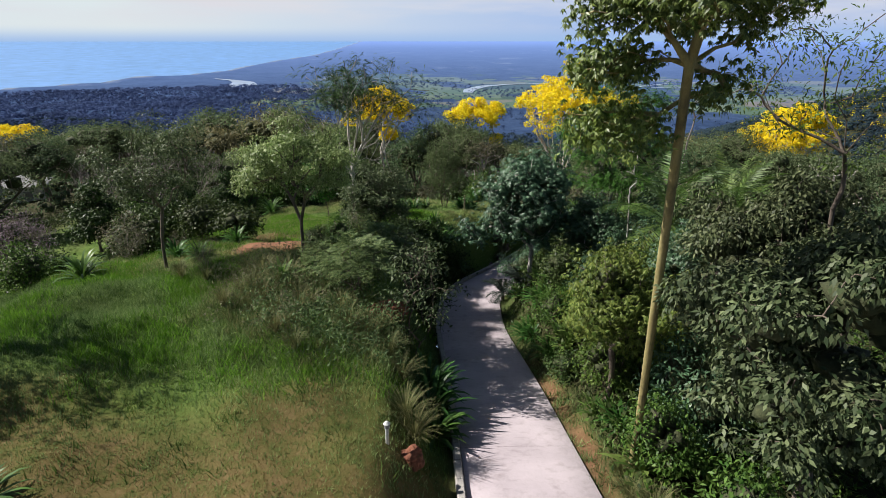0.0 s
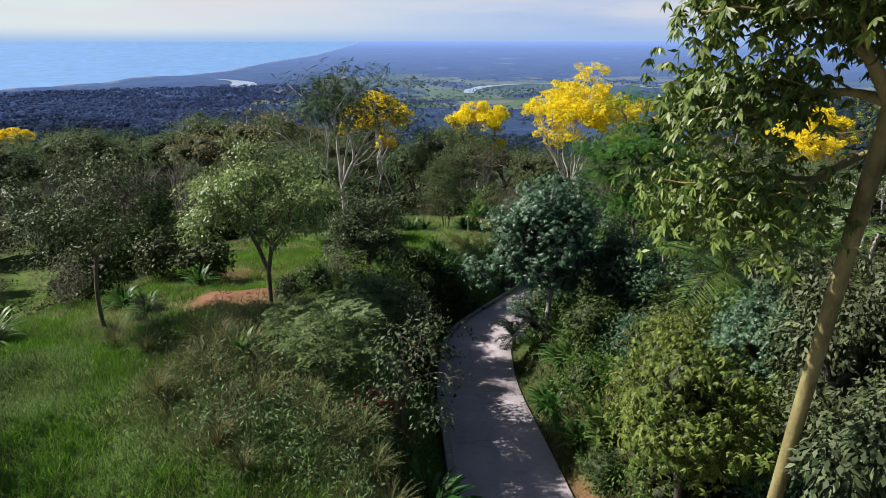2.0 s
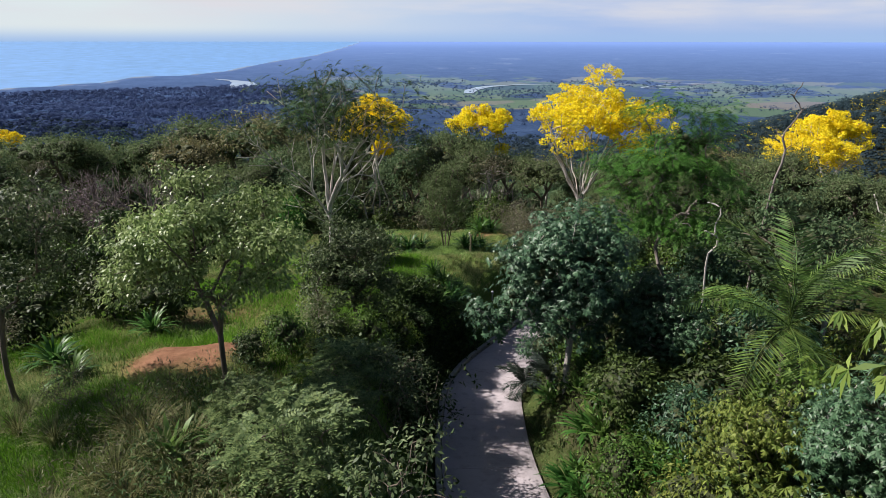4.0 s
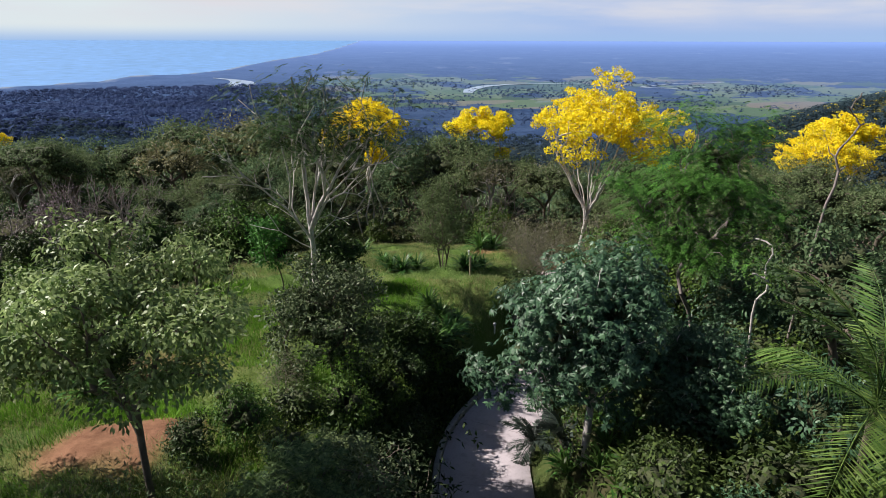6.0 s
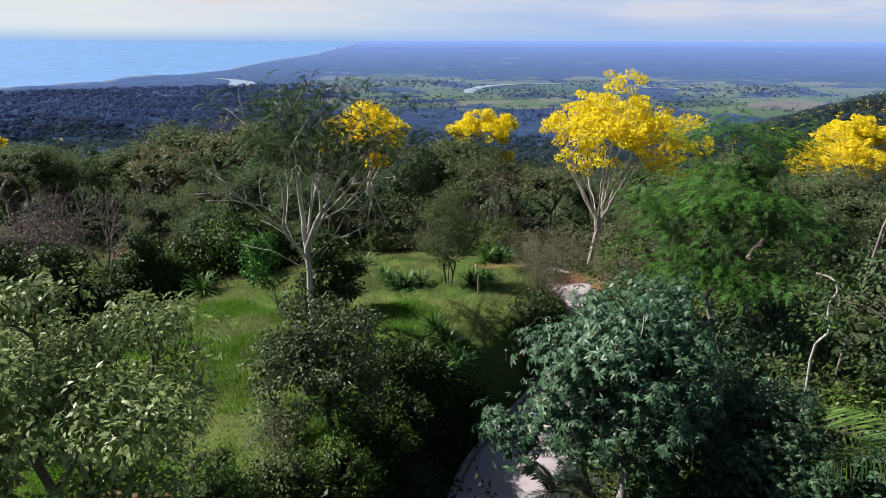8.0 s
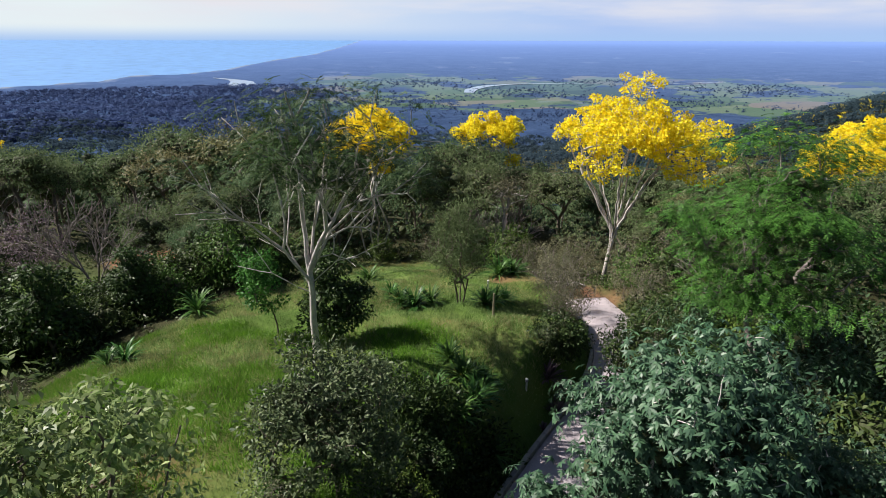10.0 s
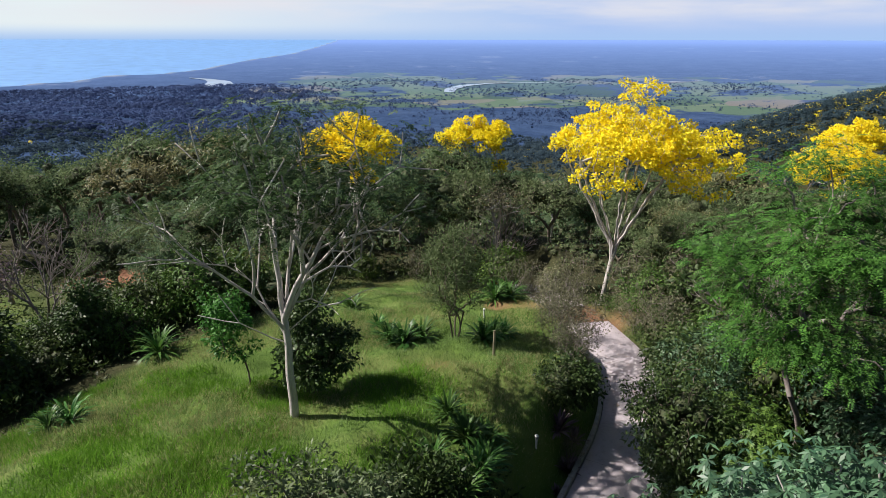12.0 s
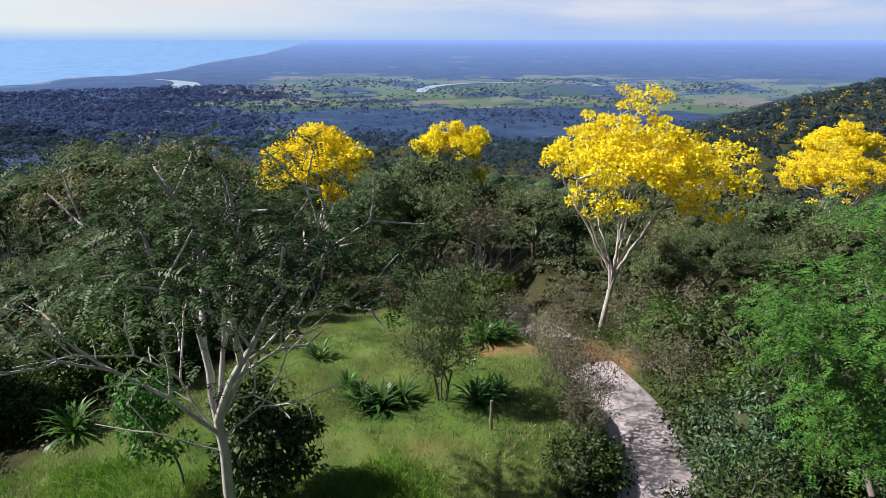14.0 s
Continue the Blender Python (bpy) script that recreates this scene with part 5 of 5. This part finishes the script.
    ax -= unit(nm) * (ax * unit(nm)).sum(1, keepdims=True)
    v, q = leaf_mesh(rng, p - 0.4 * leaf * unit(ax), ax, nm, 0.95 * leaf, 0.75 * leaf, 0.05)
    tagged(new(name, mesh_of(name, v, q, material)), label, "woods", kind="stuff")


far_crowns("near_slope_woods", "dark green woods on the slope below", LEAF_WOOD, 2, 1500, 150, 330, leafy=80, dome=True)
far_crowns("far_woods", "woods on the lower slopes, coloured blue-green for haze", WOODS_HAZED, 3, 8000, 200, 800, (2.4, 5.0), mass=0.4, leafy=30, leaf=1.9, tall=0.5)
far_crowns("far_olive_woods", "olive and brownish crowns among the far woods", WOODS_OLIVE, 5, 800, 165, 520, (2.0, 4.2), leafy=40)
far_crowns("shore_woods", "woods between slopes and shore, coloured blue for haze", WOODS_PLAIN_HAZED, 8, 7000, 700, 1750, (4, 8), (-48, 16), 0.3, 1.6, tall=0.35, leafy=12, leaf=4.5)
far_crowns("plain_trees", "scattered trees and hedge lines on the far plain", WOODS_PLAIN_HAZED, 9, 3000, 800, 1900, (2.5, 5), (-12, 50), tall=0.5, leafy=8, leaf=3.2)
far_crowns("far_blossom", "distant yellow-flowering crowns on the slopes", BLOSSOM, 12, 70, 190, 700, (1.6, 3.0), leafy=36)
far_crowns("hill_woods", "woods over the hill, coloured blue-green for haze", WOODS_HAZED, 15, 3000, 260, 640, (2.4, 4.6), (14, 50), 0.3, leafy=30, leaf=1.8, tall=0.5)
far_crowns("hill_blossom", "yellow-flowering crowns along the wooded hill", BLOSSOM, 14, 420, 470, 700, (1.6, 3.4), (22, 50), leafy=24, mass=0.2)


# ---------------------------------------------------------------- strap-leaved clumps, palms, grass
def rosette(name, label, category, seed, blades, length, width, material, arch=0.6, tilt=(15, 75), group=""):
    """A clump of arching strap leaves from one base."""
    rng = np.random.default_rng(seed)
    seg = 5
    vs, qs = [], []
    for i in range(blades):
        a = rng.uniform(0, 2 * math.pi)
        e = math.radians(rng.uniform(*tilt))
        ln, wd = length * rng.uniform(0.6, 1.1), width * rng.uniform(0.7, 1.2)
        out = np.array([math.cos(a), math.sin(a), 0])
        side = np.array([-math.sin(a), math.cos(a), 0])
        p = out * 0.05 * rng.random()
        ang = e
        for k in range(seg + 1):
            f = k / seg
            w = wd * (0.55 + 1.4 * f) * (1 - f) ** 0.6 if f < 1 else 0.0
            vs += [p - side * w / 2, p + side * w / 2]
            ang = e - arch * 1.9 * f * f
            p = p + (out * math.cos(ang) + np.array([0, 0, 1]) * math.sin(ang)) * ln / seg
        b = i * 2 * (seg + 1)
        qs += [(b + 2 * k, b + 2 * k + 1, b + 2 * k + 3, b + 2 * k + 2) for k in range(seg)]
    root = tagged(new(name), label, category, group)
    part("leaves", mesh_of("leaves", np.array(vs), np.array(qs), material), root)
    return root


agave = put(rosette("strap_clump", "dark green clump of long arching strap leaves", "plant", 91, 64, 1.35, 0.13, STRAP, 0.75, group="strap-leaved clumps"), -14.4, 21.9)
for x, y, s in ((-12.7, 26.5, 0.85), (-10.6, 28.8, 0.8), (-14.6, 48.6, 1.15), (-15.5, 42.5, 0.95), (-15.9, 41.8, 0.7), (-5.8, 54.9, 1.1), (-3.3, 49.6, 0.9), (-2.5, 49.2, 1.1), (-1.6, 49.8, 1.0), (1.5, 49.0, 1.0),
                (2.1, 49.6, 0.9), (2.7, 50.0, 0.8), (0.2, 38.0, 0.9), (0.6, 39.0, 0.9), (0.0, 40.2, 0.9), (-0.6, 41.2, 0.8), (0.9, 37.0, 0.8), (-0.4, 36.6, 0.9), (0.8, 40.4, 0.7), (-1.2, 38.6, 0.7), (-4.9, 20.6, 0.8), (-10.7, 24.4, 0.7), (-9.2, 9.3, 0.85), (-0.35, 15.4, 1.15), (-0.5, 16.4, 1.25), (-0.25, 14.2, 0.9), (3.0, 56.8, 1.2), (4.0, 57.4, 1.2),
                (-5.2, 20.9, 0.8), (-4.0, 51.2, 0.7)):
    also(agave, x, y, rnd.uniform(0, 360), s)
for x, y, s in ((4.3, 41.6, 1.2), (4.0, 42.6, 1.3), (3.5, 40.3, 0.55), (4.9, 43.2, 1.2)):
    t = rosette("ti_plant", "dark ti plant with mauve and pale leaves", "plant", 95 + int(10 * s), 60, 0.75, 0.11, LEAF_MAUVE, 0.35, (20, 88), "ti plants")
    put(t, x, y, 40 * x, s)
for i in range(30):
    y = rnd.uniform(14, 34)
    also(agave, float(road_x(np.array([y]))[0]) + ROAD_HALF + rnd.uniform(0.6, 3.2), y, rnd.uniform(0, 360), rnd.uniform(0.5, 0.85))
lily = put(rosette("broad_clump", "light green broad-leaved clump beside the drive", "plant", 92, 40, 1.15, 0.15, FROND, 0.55, (30, 85), group="broad-leaved clumps"), 4.7, 20.4)
for i in range(26):
    y = rnd.uniform(11, 31)
    also(lily, float(road_x(np.array([y]))[0]) + ROAD_HALF + rnd.uniform(0.9, 3.0), y, rnd.uniform(0, 360), rnd.uniform(0.55, 1.0))
also(lily, -5.9, 20.1, 30, 0.95)
also(lily, -4.3, 19.9, 130, 0.6)
tuft = put(rosette("grass_tuft", "tall tan ornamental grass tuft", "grass", 93, 190, 1.15, 0.018, GRASS_TUFT, 0.7, (45, 88), group="ornamental grass tufts"), -0.75, 12.9)
for x, y, s in ((-1.0, 13.4, 0.9), (-1.6, 16.0, 0.9), (-3.4, 18.0, 1.0), (-4.6, 18.8, 0.9), (-6.8, 20.8, 1.0), (-7.6, 21.4, 0.9), (-6.0, 19.9, 1.0), (-2.3, 16.6, 0.9), (-10.2, 21.4, 0.8), (-5.2, 19.2, 1.0), (-0.6, 14.6, 0.8),
                (-5.0, 20.2, 1.1), (-5.8, 20.6, 1.1), (-4.2, 19.6, 1.0), (-6.6, 19.9, 1.0), (-3.8, 20.4, 0.9), (-4.8, 18.2, 0.9), (-6.2, 18.8, 0.9), (4.4, 11.2, 0.8), (4.6, 10.2, 0.9), (4.5, 12.2, 0.7), (-7.2, 19.4, 0.7), (-9.0, 20.9, 0.8), (-1.2, 15.2, 1.0), (-3.0, 17.0, 0.9), (-10.8, 22.6, 0.7), (-5.5, 18.0, 0.7), (4.3, 8.6, 0.8)):
    also(tuft, x, y, rnd.uniform(0, 360), s * rnd.uniform(0.85, 1.15))
for i in range(6):
    also(tuft, rnd.uniform(-7.5, -1.2), rnd.uniform(15.5, 21), rnd.uniform(0, 360), rnd.uniform(0.5, 0.95))


def frond_mesh(seed, length, leaflets, leaf_len, material, droop=0.9, leaf_w=0.035):
    rng = np.random.default_rng(seed)
    t = np.linspace(0, 1, leaflets)
    pts = np.stack((length * (t - 0.12 * t ** 3), 0 * t, length * (0.30 * t - droop * 0.62 * t ** 2.3)), 1)
    tan = np.gradient(pts, axis=0)
    c = np.repeat(pts, 2, axis=0)
    tg = unit(np.repeat(tan, 2, axis=0))
    sgn = np.tile([1.0, -1.0], leaflets)[:, None]
    ax = unit(tg * 0.55 + np.array([0, 1, 0]) * sgn + np.array([0, 0, -0.28]) + 0.06 * rng.normal(size=c.shape))
    size = np.repeat(np.sin(np.pi * np.clip(0.1 + 0.85 * t, 0, 1)) ** 0.6, 2)
    v, q = leaf_mesh(rng, c, ax, np.tile([0, 0, 1.0], (len(c), 1)), leaf_len, leaf_w, 0.02)
    v = v.reshape(-1, 4, 3)
    v = (v[:, :1] + (v - v[:, :1]) * size[:, None, None]).reshape(-1, 3)
    tv, tq = tube_mesh(pts[:-1], pts[1:], 0.022 * (1.1 - t[:-1]), 0.022 * (1.1 - t[1:]), 4)
    return mesh_of("frond", np.concatenate((v, tv)), np.concatenate((q, tq + len(v))), material)


def palm(label, seed, stem, fronds, length, leaf_len, material, lo=-25, hi=75, leaf_w=0.035):
    r = random.Random(seed)
    root = tagged(new("palm"), label, "palm")
    kinds = [frond_mesh(seed + i, length, 48, leaf_len, material, 0.75 + 0.35 * i, leaf_w) for i in range(2)]
    k = 9
    z = np.linspace(-0.2, stem, k)
    p = np.stack((0.03 * np.sin(z), 0.02 * z, z), 1)
    v, q = tube_mesh(p[:-1], p[1:], np.full(k - 1, 0.11), np.full(k - 1, 0.10), 8)
    part("trunk", mesh_of("trunk", v, q, BARK_BROWN), root)
    for i in range(fronds):
        f = part("frond", kinds[i % 2], root)
        f.matrix_basis = pose(0, 0.02 * stem, stem, 0, -r.uniform(lo, hi), i * 137.5 + r.uniform(-15, 15)) @ Matrix.Scale(r.uniform(0.8, 1.1), 4)
    return root


put(palm("arching green feather palm among thickets", 5, 1.3 - ground_z(10.1, 25.1), 17, 4.0, 0.85, FROND, leaf_w=0.05), 10.1, 25.1)
put(palm("blue-green feather palm among thickets", 6, 2.0 - ground_z(11.9, 23.4), 14, 3.4, 0.66, FROND, 10, 85), 11.9, 23.4)
put(palm("small dark feather palm leaning over the drive", 8, 0.5, 13, 1.5, 0.42, FROND_DARK, -10, 70, 0.045), 3.55, 32.3)
put(palm("small dark feather palm beside the drive", 9, 0.5, 11, 1.3, 0.38, FROND_DARK, -10, 70, 0.045), 4.3, 30.9)


def blades(name, label, material, seed, spots_xy, height, width):
    """Grass blades, each one bent three-cornered blade."""
    rng = np.random.default_rng(seed)
    x, y = spots_xy
    k = len(x)
    h = height * rng.uniform(0.4, 1.3, k)
    a = rng.uniform(0, 2 * np.pi, k)
    z = land(x, y)
    p = np.stack((x, y, z - 0.01), 1)
    s = np.stack((np.cos(a), np.sin(a), 0 * a), 1) * (width * rng.uniform(0.6, 1.3, k) / 2)[:, None]
    bend = rng.normal(size=(k, 2)) * (0.45 * h)[:, None]
    tip = p + np.column_stack((bend, h))
    v = np.stack((p - s, p + s, tip), 1).reshape(-1, 3)
    tagged(new(name, mesh_of(name, v, np.arange(3 * k).reshape(k, 3), material)), label, "grass", kind="stuff")


def tufts(seed, n, x0, x1, y0, y1, want, per, spread):
    """Spots gathered into tufts."""
    rng = np.random.default_rng(seed)
    x, y = turf_spots(seed, n, x0, x1, y0, y1, want)
    x, y = np.repeat(x, per), np.repeat(y, per)
    return x + rng.normal(size=len(x)) * spread, y + rng.normal(size=len(y)) * spread


def turf_spots(seed, n, x0, x1, y0, y1, want):
    rng = np.random.default_rng(seed)
    x, y = rng.uniform(x0, x1, n), rng.uniform(y0, y1, n)
    keep = want(x, y) * (1 - bare_soil(x, y, 0.5)) * (1 - 0.9 * washed_earth(x, y)) * (1 - 0.75 * dry_spot(x, y)) > rng.random(n)
    return x[keep], y[keep]


def long_grass(x, y):
    """Uncut grass in drifts."""
    return lawn_mask(x, y) * ease((y - 12) / 6) * ease(0.9 * np.sin(0.55 * x + 0.3 * y) * np.sin(0.4 * y - 0.35 * x + 1) + 0.55)


def rank_part(x, y):
    return lawn_mask(x, y) * ease(1.4 * np.sin(0.75 * x + 0.5 * y + 0.8) * np.sin(0.6 * y - 0.5 * x) + 0.45) * ease((y - 13) / 3) + 1.3 * hill(x, -9.5, 3.2) * hill(y, 35.6, 1.5)


def pale_part(x, y):
    return lawn_mask(x, y) * ease(1.6 * np.sin(0.42 * x - 0.5 * y + 0.5) * np.sin(0.23 * y + 0.3 * x) + 0.25 + 0.65 * ease((-3 - x) / 6))


def seed_part(x, y):
    return lawn_mask(x, y) * ease(1.5 * hill(x + 4.2 + 0.35 * (y - 18), 0, 4.0) * hill(y, 18.8, 4.6) - 0.25)


def clump_part(x, y):
    return lawn_mask(x, y) * (0.25 + 0.75 * ease(1.2 * np.sin(0.9 * x + 0.2 * y + 2) * np.sin(0.8 * y - 0.3 * x + 1) + 0.3))


def dry_part(x, y):
    return lawn_mask(x, y) * ease((17 - y) / 6)


blades("lawn_grass", "short green grass on the mound", GRASS, 1, turf_spots(1, 380000, -27, 9, 10, 71, lambda x, y: lawn_mask(x, y) * ease((y - 8) / 6)), 0.10, 0.022)
blades("long_grass", "longer uncut green grass in drifts", GRASS, 2, tufts(2, 17000, -26, 8, 12, 62, long_grass, 12, 0.14), 0.19, 0.02)
blades("rank_grass", "rank bright green grass on the near slope", GRASS_LUSH, 5, tufts(5, 8500, -19, 0, 11, 46, rank_part, 26, 0.24), 0.26, 0.03)
blades("clump_grass", "dark clumps of uncut grass over the mound", GRASS_DARK, 8, tufts(8, 2600, -27, 7, 10, 60, lambda x, y: clump_part(x, y) * (1 - 0.7 * ease((y - 24) / 6)), 22, 0.2), 0.24, 0.026)
blades("seeding_grass", "pale seeding grass along the ridges", GRASS_PALE, 7, tufts(7, 31000, -26, 6, 22, 71, pale_part, 10, 0.16), 0.20, 0.02)
blades("near_grass", "thick short grass on the near slope", GRASS, 10, turf_spots(10, 170000, -18, 1, 11, 24, lambda x, y: lawn_mask(x, y) * ease((y - 12.5) / 4)), 0.13, 0.026)
blades("dry_grass", "short dry brownish grass on the slope", GRASS_DRY, 3, turf_spots(3, 130000, -20, 1.5, -5, 18, dry_part), 0.055, 0.016)
blades("dry_weeds", "small green weeds in the dry turf", GRASS, 6, tufts(6, 5000, -18, 1, 5, 17, dry_part, 8, 0.07), 0.09, 0.025)
blades("dry_long_grass", "tall dry seeding grass among the shrubs", GRASS_TUFT, 4, tufts(4, 900, -11, 1, 12.5, 26, seed_part, 30, 0.14), 0.5, 0.02)


def weeds(name, label, material, seed, n, want, box, size, height):
    rng = np.random.default_rng(seed)
    x, y = turf_spots(seed, n, *box, want)
    tips = np.stack((x, y, land(x, y) + height * rng.random(len(x))), 1)
    v, q = foliage(rng, tips, 7, 0.16, size[0], size[1], -0.2)
    tagged(new(name, mesh_of(name, v, q, material)), label, "undergrowth", kind="stuff")


def verge(x, y):
    g = road_gap(x, y) - ROAD_HALF
    return ease((g - 0.35) / 0.6) * ease((16 - g) / 6) * (0.65 + 0.35 * np.sin(0.9 * x) * np.sin(0.8 * y))


blades("verge_grass", "uncut grass along the edge of the drive", GRASS, 9, tufts(9, 5200, 2.5, 13, 3, 56, lambda x, y: ease((road_gap(x, y) - ROAD_HALF - 0.03) / 0.1) * ease((ROAD_HALF + 1.3 - road_gap(x, y)) / 0.5), 16, 0.1), 0.30, 0.022)
weeds("undergrowth", "mixed green undergrowth below the thickets", LEAF_MID, 21, 22000, verge, (2, 21, -12, 64), (0.2, 0.07), 0.7)
weeds("slope_weeds", "soft green weeds among the grass tufts", LEAF_SOFT, 26, 9000, lambda x, y: lawn_mask(x, y) * ease(1.7 * hill(x + 3.6 + 0.3 * (y - 18), 0, 3.0) * hill(y, 19.0, 4.2) - 0.3), (-10, 1, 12, 27), (0.16, 0.04), 0.7)
weeds("slope_herbs", "dry brownish herbs among the grass tufts", LEAF_BROWN, 27, 3500, lambda x, y: lawn_mask(x, y) * ease(1.7 * hill(x + 5.0 + 0.3 * (y - 18), 0, 3.0) * hill(y, 20.0, 4.2) - 0.3), (-11, 1, 13, 27), (0.13, 0.03), 0.8)
weeds("dark_undergrowth", "dark leafy undergrowth below the thickets", LEAF_DARK, 22, 17000, verge, (2, 23, -12, 64), (0.22, 0.09), 0.9)
weeds("bank_undergrowth", "dark undergrowth on the bank above the kerb", LEAF_DARK, 24, 9000, lambda x, y: ease((x + 3.2) / 1.5) * ease((road_x(y) - ROAD_HALF - 0.45 - x) / 0.4) * ease((y - 24) / 3) * ease((39 - y) / 3), (-4, 3, 23, 40), (0.22, 0.09), 0.8)
weeds("edge_undergrowth", "dark undergrowth along the wood edge", LEAF_DARK, 23, 12000, lambda x, y: (1 - lawn_mask(x, y)) * ease((-2.0 - x + 0.12 * y) / 3) * (hill(x, -29.5, 5) * hill(y, 71, 8) < 0.4), (-45, 4, 22, 80), (0.26, 0.1), 1.1)


# ---------------------------------------------------------------- small things
def bollard(x, y, h=0.62):
    root = tagged(new("garden_light"), "white garden bollard light with grey cap", "garden light", group="garden lights")
    bm = bmesh.new()
    bmesh.ops.create_cone(bm, cap_ends=True, segments=14, radius1=0.045, radius2=0.042, depth=h * 0.72, matrix=Matrix.Translation((0, 0, h * 0.36 - 0.03)))
    bm_part("post", bm, PAINT_WHITE, root)
    bm = bmesh.new()
    bmesh.ops.create_cone(bm, cap_ends=True, segments=14, radius1=0.07, radius2=0.07, depth=h * 0.2, matrix=Matrix.Translation((0, 0, h * 0.79)))
    bmesh.ops.bevel(bm, geom=bm.edges[:], offset=0.008, segments=1, affect="EDGES")
    head = bm_part("head", bm, METAL_GREY, root)
    bm = bmesh.new()
    bmesh.ops.create_cone(bm, cap_ends=True, segments=14, radius1=0.085, radius2=0.03, depth=h * 0.09, matrix=Matrix.Translation((0, 0, h * 0.93)))
    bm_part("cap", bm, PAINT_WHITE, head)
    return put(root, x, y)


for x, y in ((-1.32, 11.72), (2.8, 41.1), (1.95, 52.9), (6.0, 47.0), (4.4, 63.0)):
    bollard(x, y)


def stone(label, seed, x, y, size):
    bm = bmesh.new()
    bmesh.ops.create_icosphere(bm, subdivisions=4, radius=1)
    for v in bm.verts:
        n = noise.noise(v.co * 1.6 + Vector((seed, 0, 0))) * 0.35 + noise.noise(v.co * 5 + Vector((0, seed, 0))) * 0.1
        v.co = Vector((v.co.x * size[0], v.co.y * size[1], v.co.z * size[2])) * (1 + n)
    ob = bm_part("rock", bm, RED_ROCK)
    tagged(ob, label, "rock")
    return put(ob, x, y, 20, dz=size[2] * 0.35)


stone("rough reddish-brown rock in the grass", 3, -0.75, 11.7, (0.30, 0.26, 0.30))
stone("low reddish rock among tufts", 6, -1.9, 18.2, (0.75, 0.45, 0.30))


def post(x, y, h):
    bm = bmesh.new()
    bmesh.ops.create_cone(bm, cap_ends=True, segments=10, radius1=0.07, radius2=0.06, depth=h + 0.3, matrix=Matrix.Translation((0, 0, h / 2 - 0.15)))
    bmesh.ops.bevel(bm, geom=[e for e in bm.edges if all(v.co.z > h - 0.1 for v in e.verts)], offset=0.015, segments=2, affect="EDGES")
    return put(tagged(bm_part("wooden_post", bm, WOOD_POST), "weathered wooden post on the mound", "post"), x, y)


post(1.75, 46.5, 1.3)


def house(x, y, turn, w, d, h, wall, label):
    root = tagged(new("house"), label, "house")
    bm = bmesh.new()
    bmesh.ops.create_cube(bm, size=1, matrix=Matrix.Translation((0, 0, h / 2 - 0.5)) @ Matrix.Diagonal((w, d, h + 1, 1)))
    bm_part("wall", bm, wall, root)
    bm = bmesh.new()
    o = 0.5
    pts = [(-w / 2 - o, -d / 2 - o, h), (w / 2 + o, -d / 2 - o, h), (w / 2 + o, d / 2 + o, h), (-w / 2 - o, d / 2 + o, h), (-w / 2 + d / 2, 0, h + d * 0.25), (w / 2 - d / 2, 0, h + d * 0.25)]
    vs = [bm.verts.new(p) for p in pts]
    for f in ((0, 1, 5, 4), (1, 2, 5), (2, 3, 4, 5), (3, 0, 4), (3, 2, 1, 0)):
        bm.faces.new([vs[i] for i in f])
    bmesh.ops.solidify(bm, geom=bm.faces[:], thickness=0.12)
    bm_part("roof", bm, ROOF, root)
    for sx in (-0.28, 0.28):
        bm = bmesh.new()
        bmesh.ops.create_cube(bm, size=1, matrix=Matrix.Translation((sx * w, -d / 2 - 0.03, h * 0.5)) @ Matrix.Diagonal((1.3, 0.08, 1.3, 1)))
        frame_ob = bm_part("window", bm, PAINT_WHITE, root)
        bm = bmesh.new()
        bmesh.ops.create_cube(bm, size=1, matrix=Matrix.Translation((sx * w, -d / 2 - 0.075, h * 0.5)) @ Matrix.Diagonal((1.1, 0.03, 1.1, 1)))
        bm_part("pane", bm, METAL_GREY, frame_ob)
    return put(root, x, y, turn)


house(-57, 77, 20, 7, 4.5, 2.4, PAINT_WHITE, "small white house with grey sheet roof below trees")
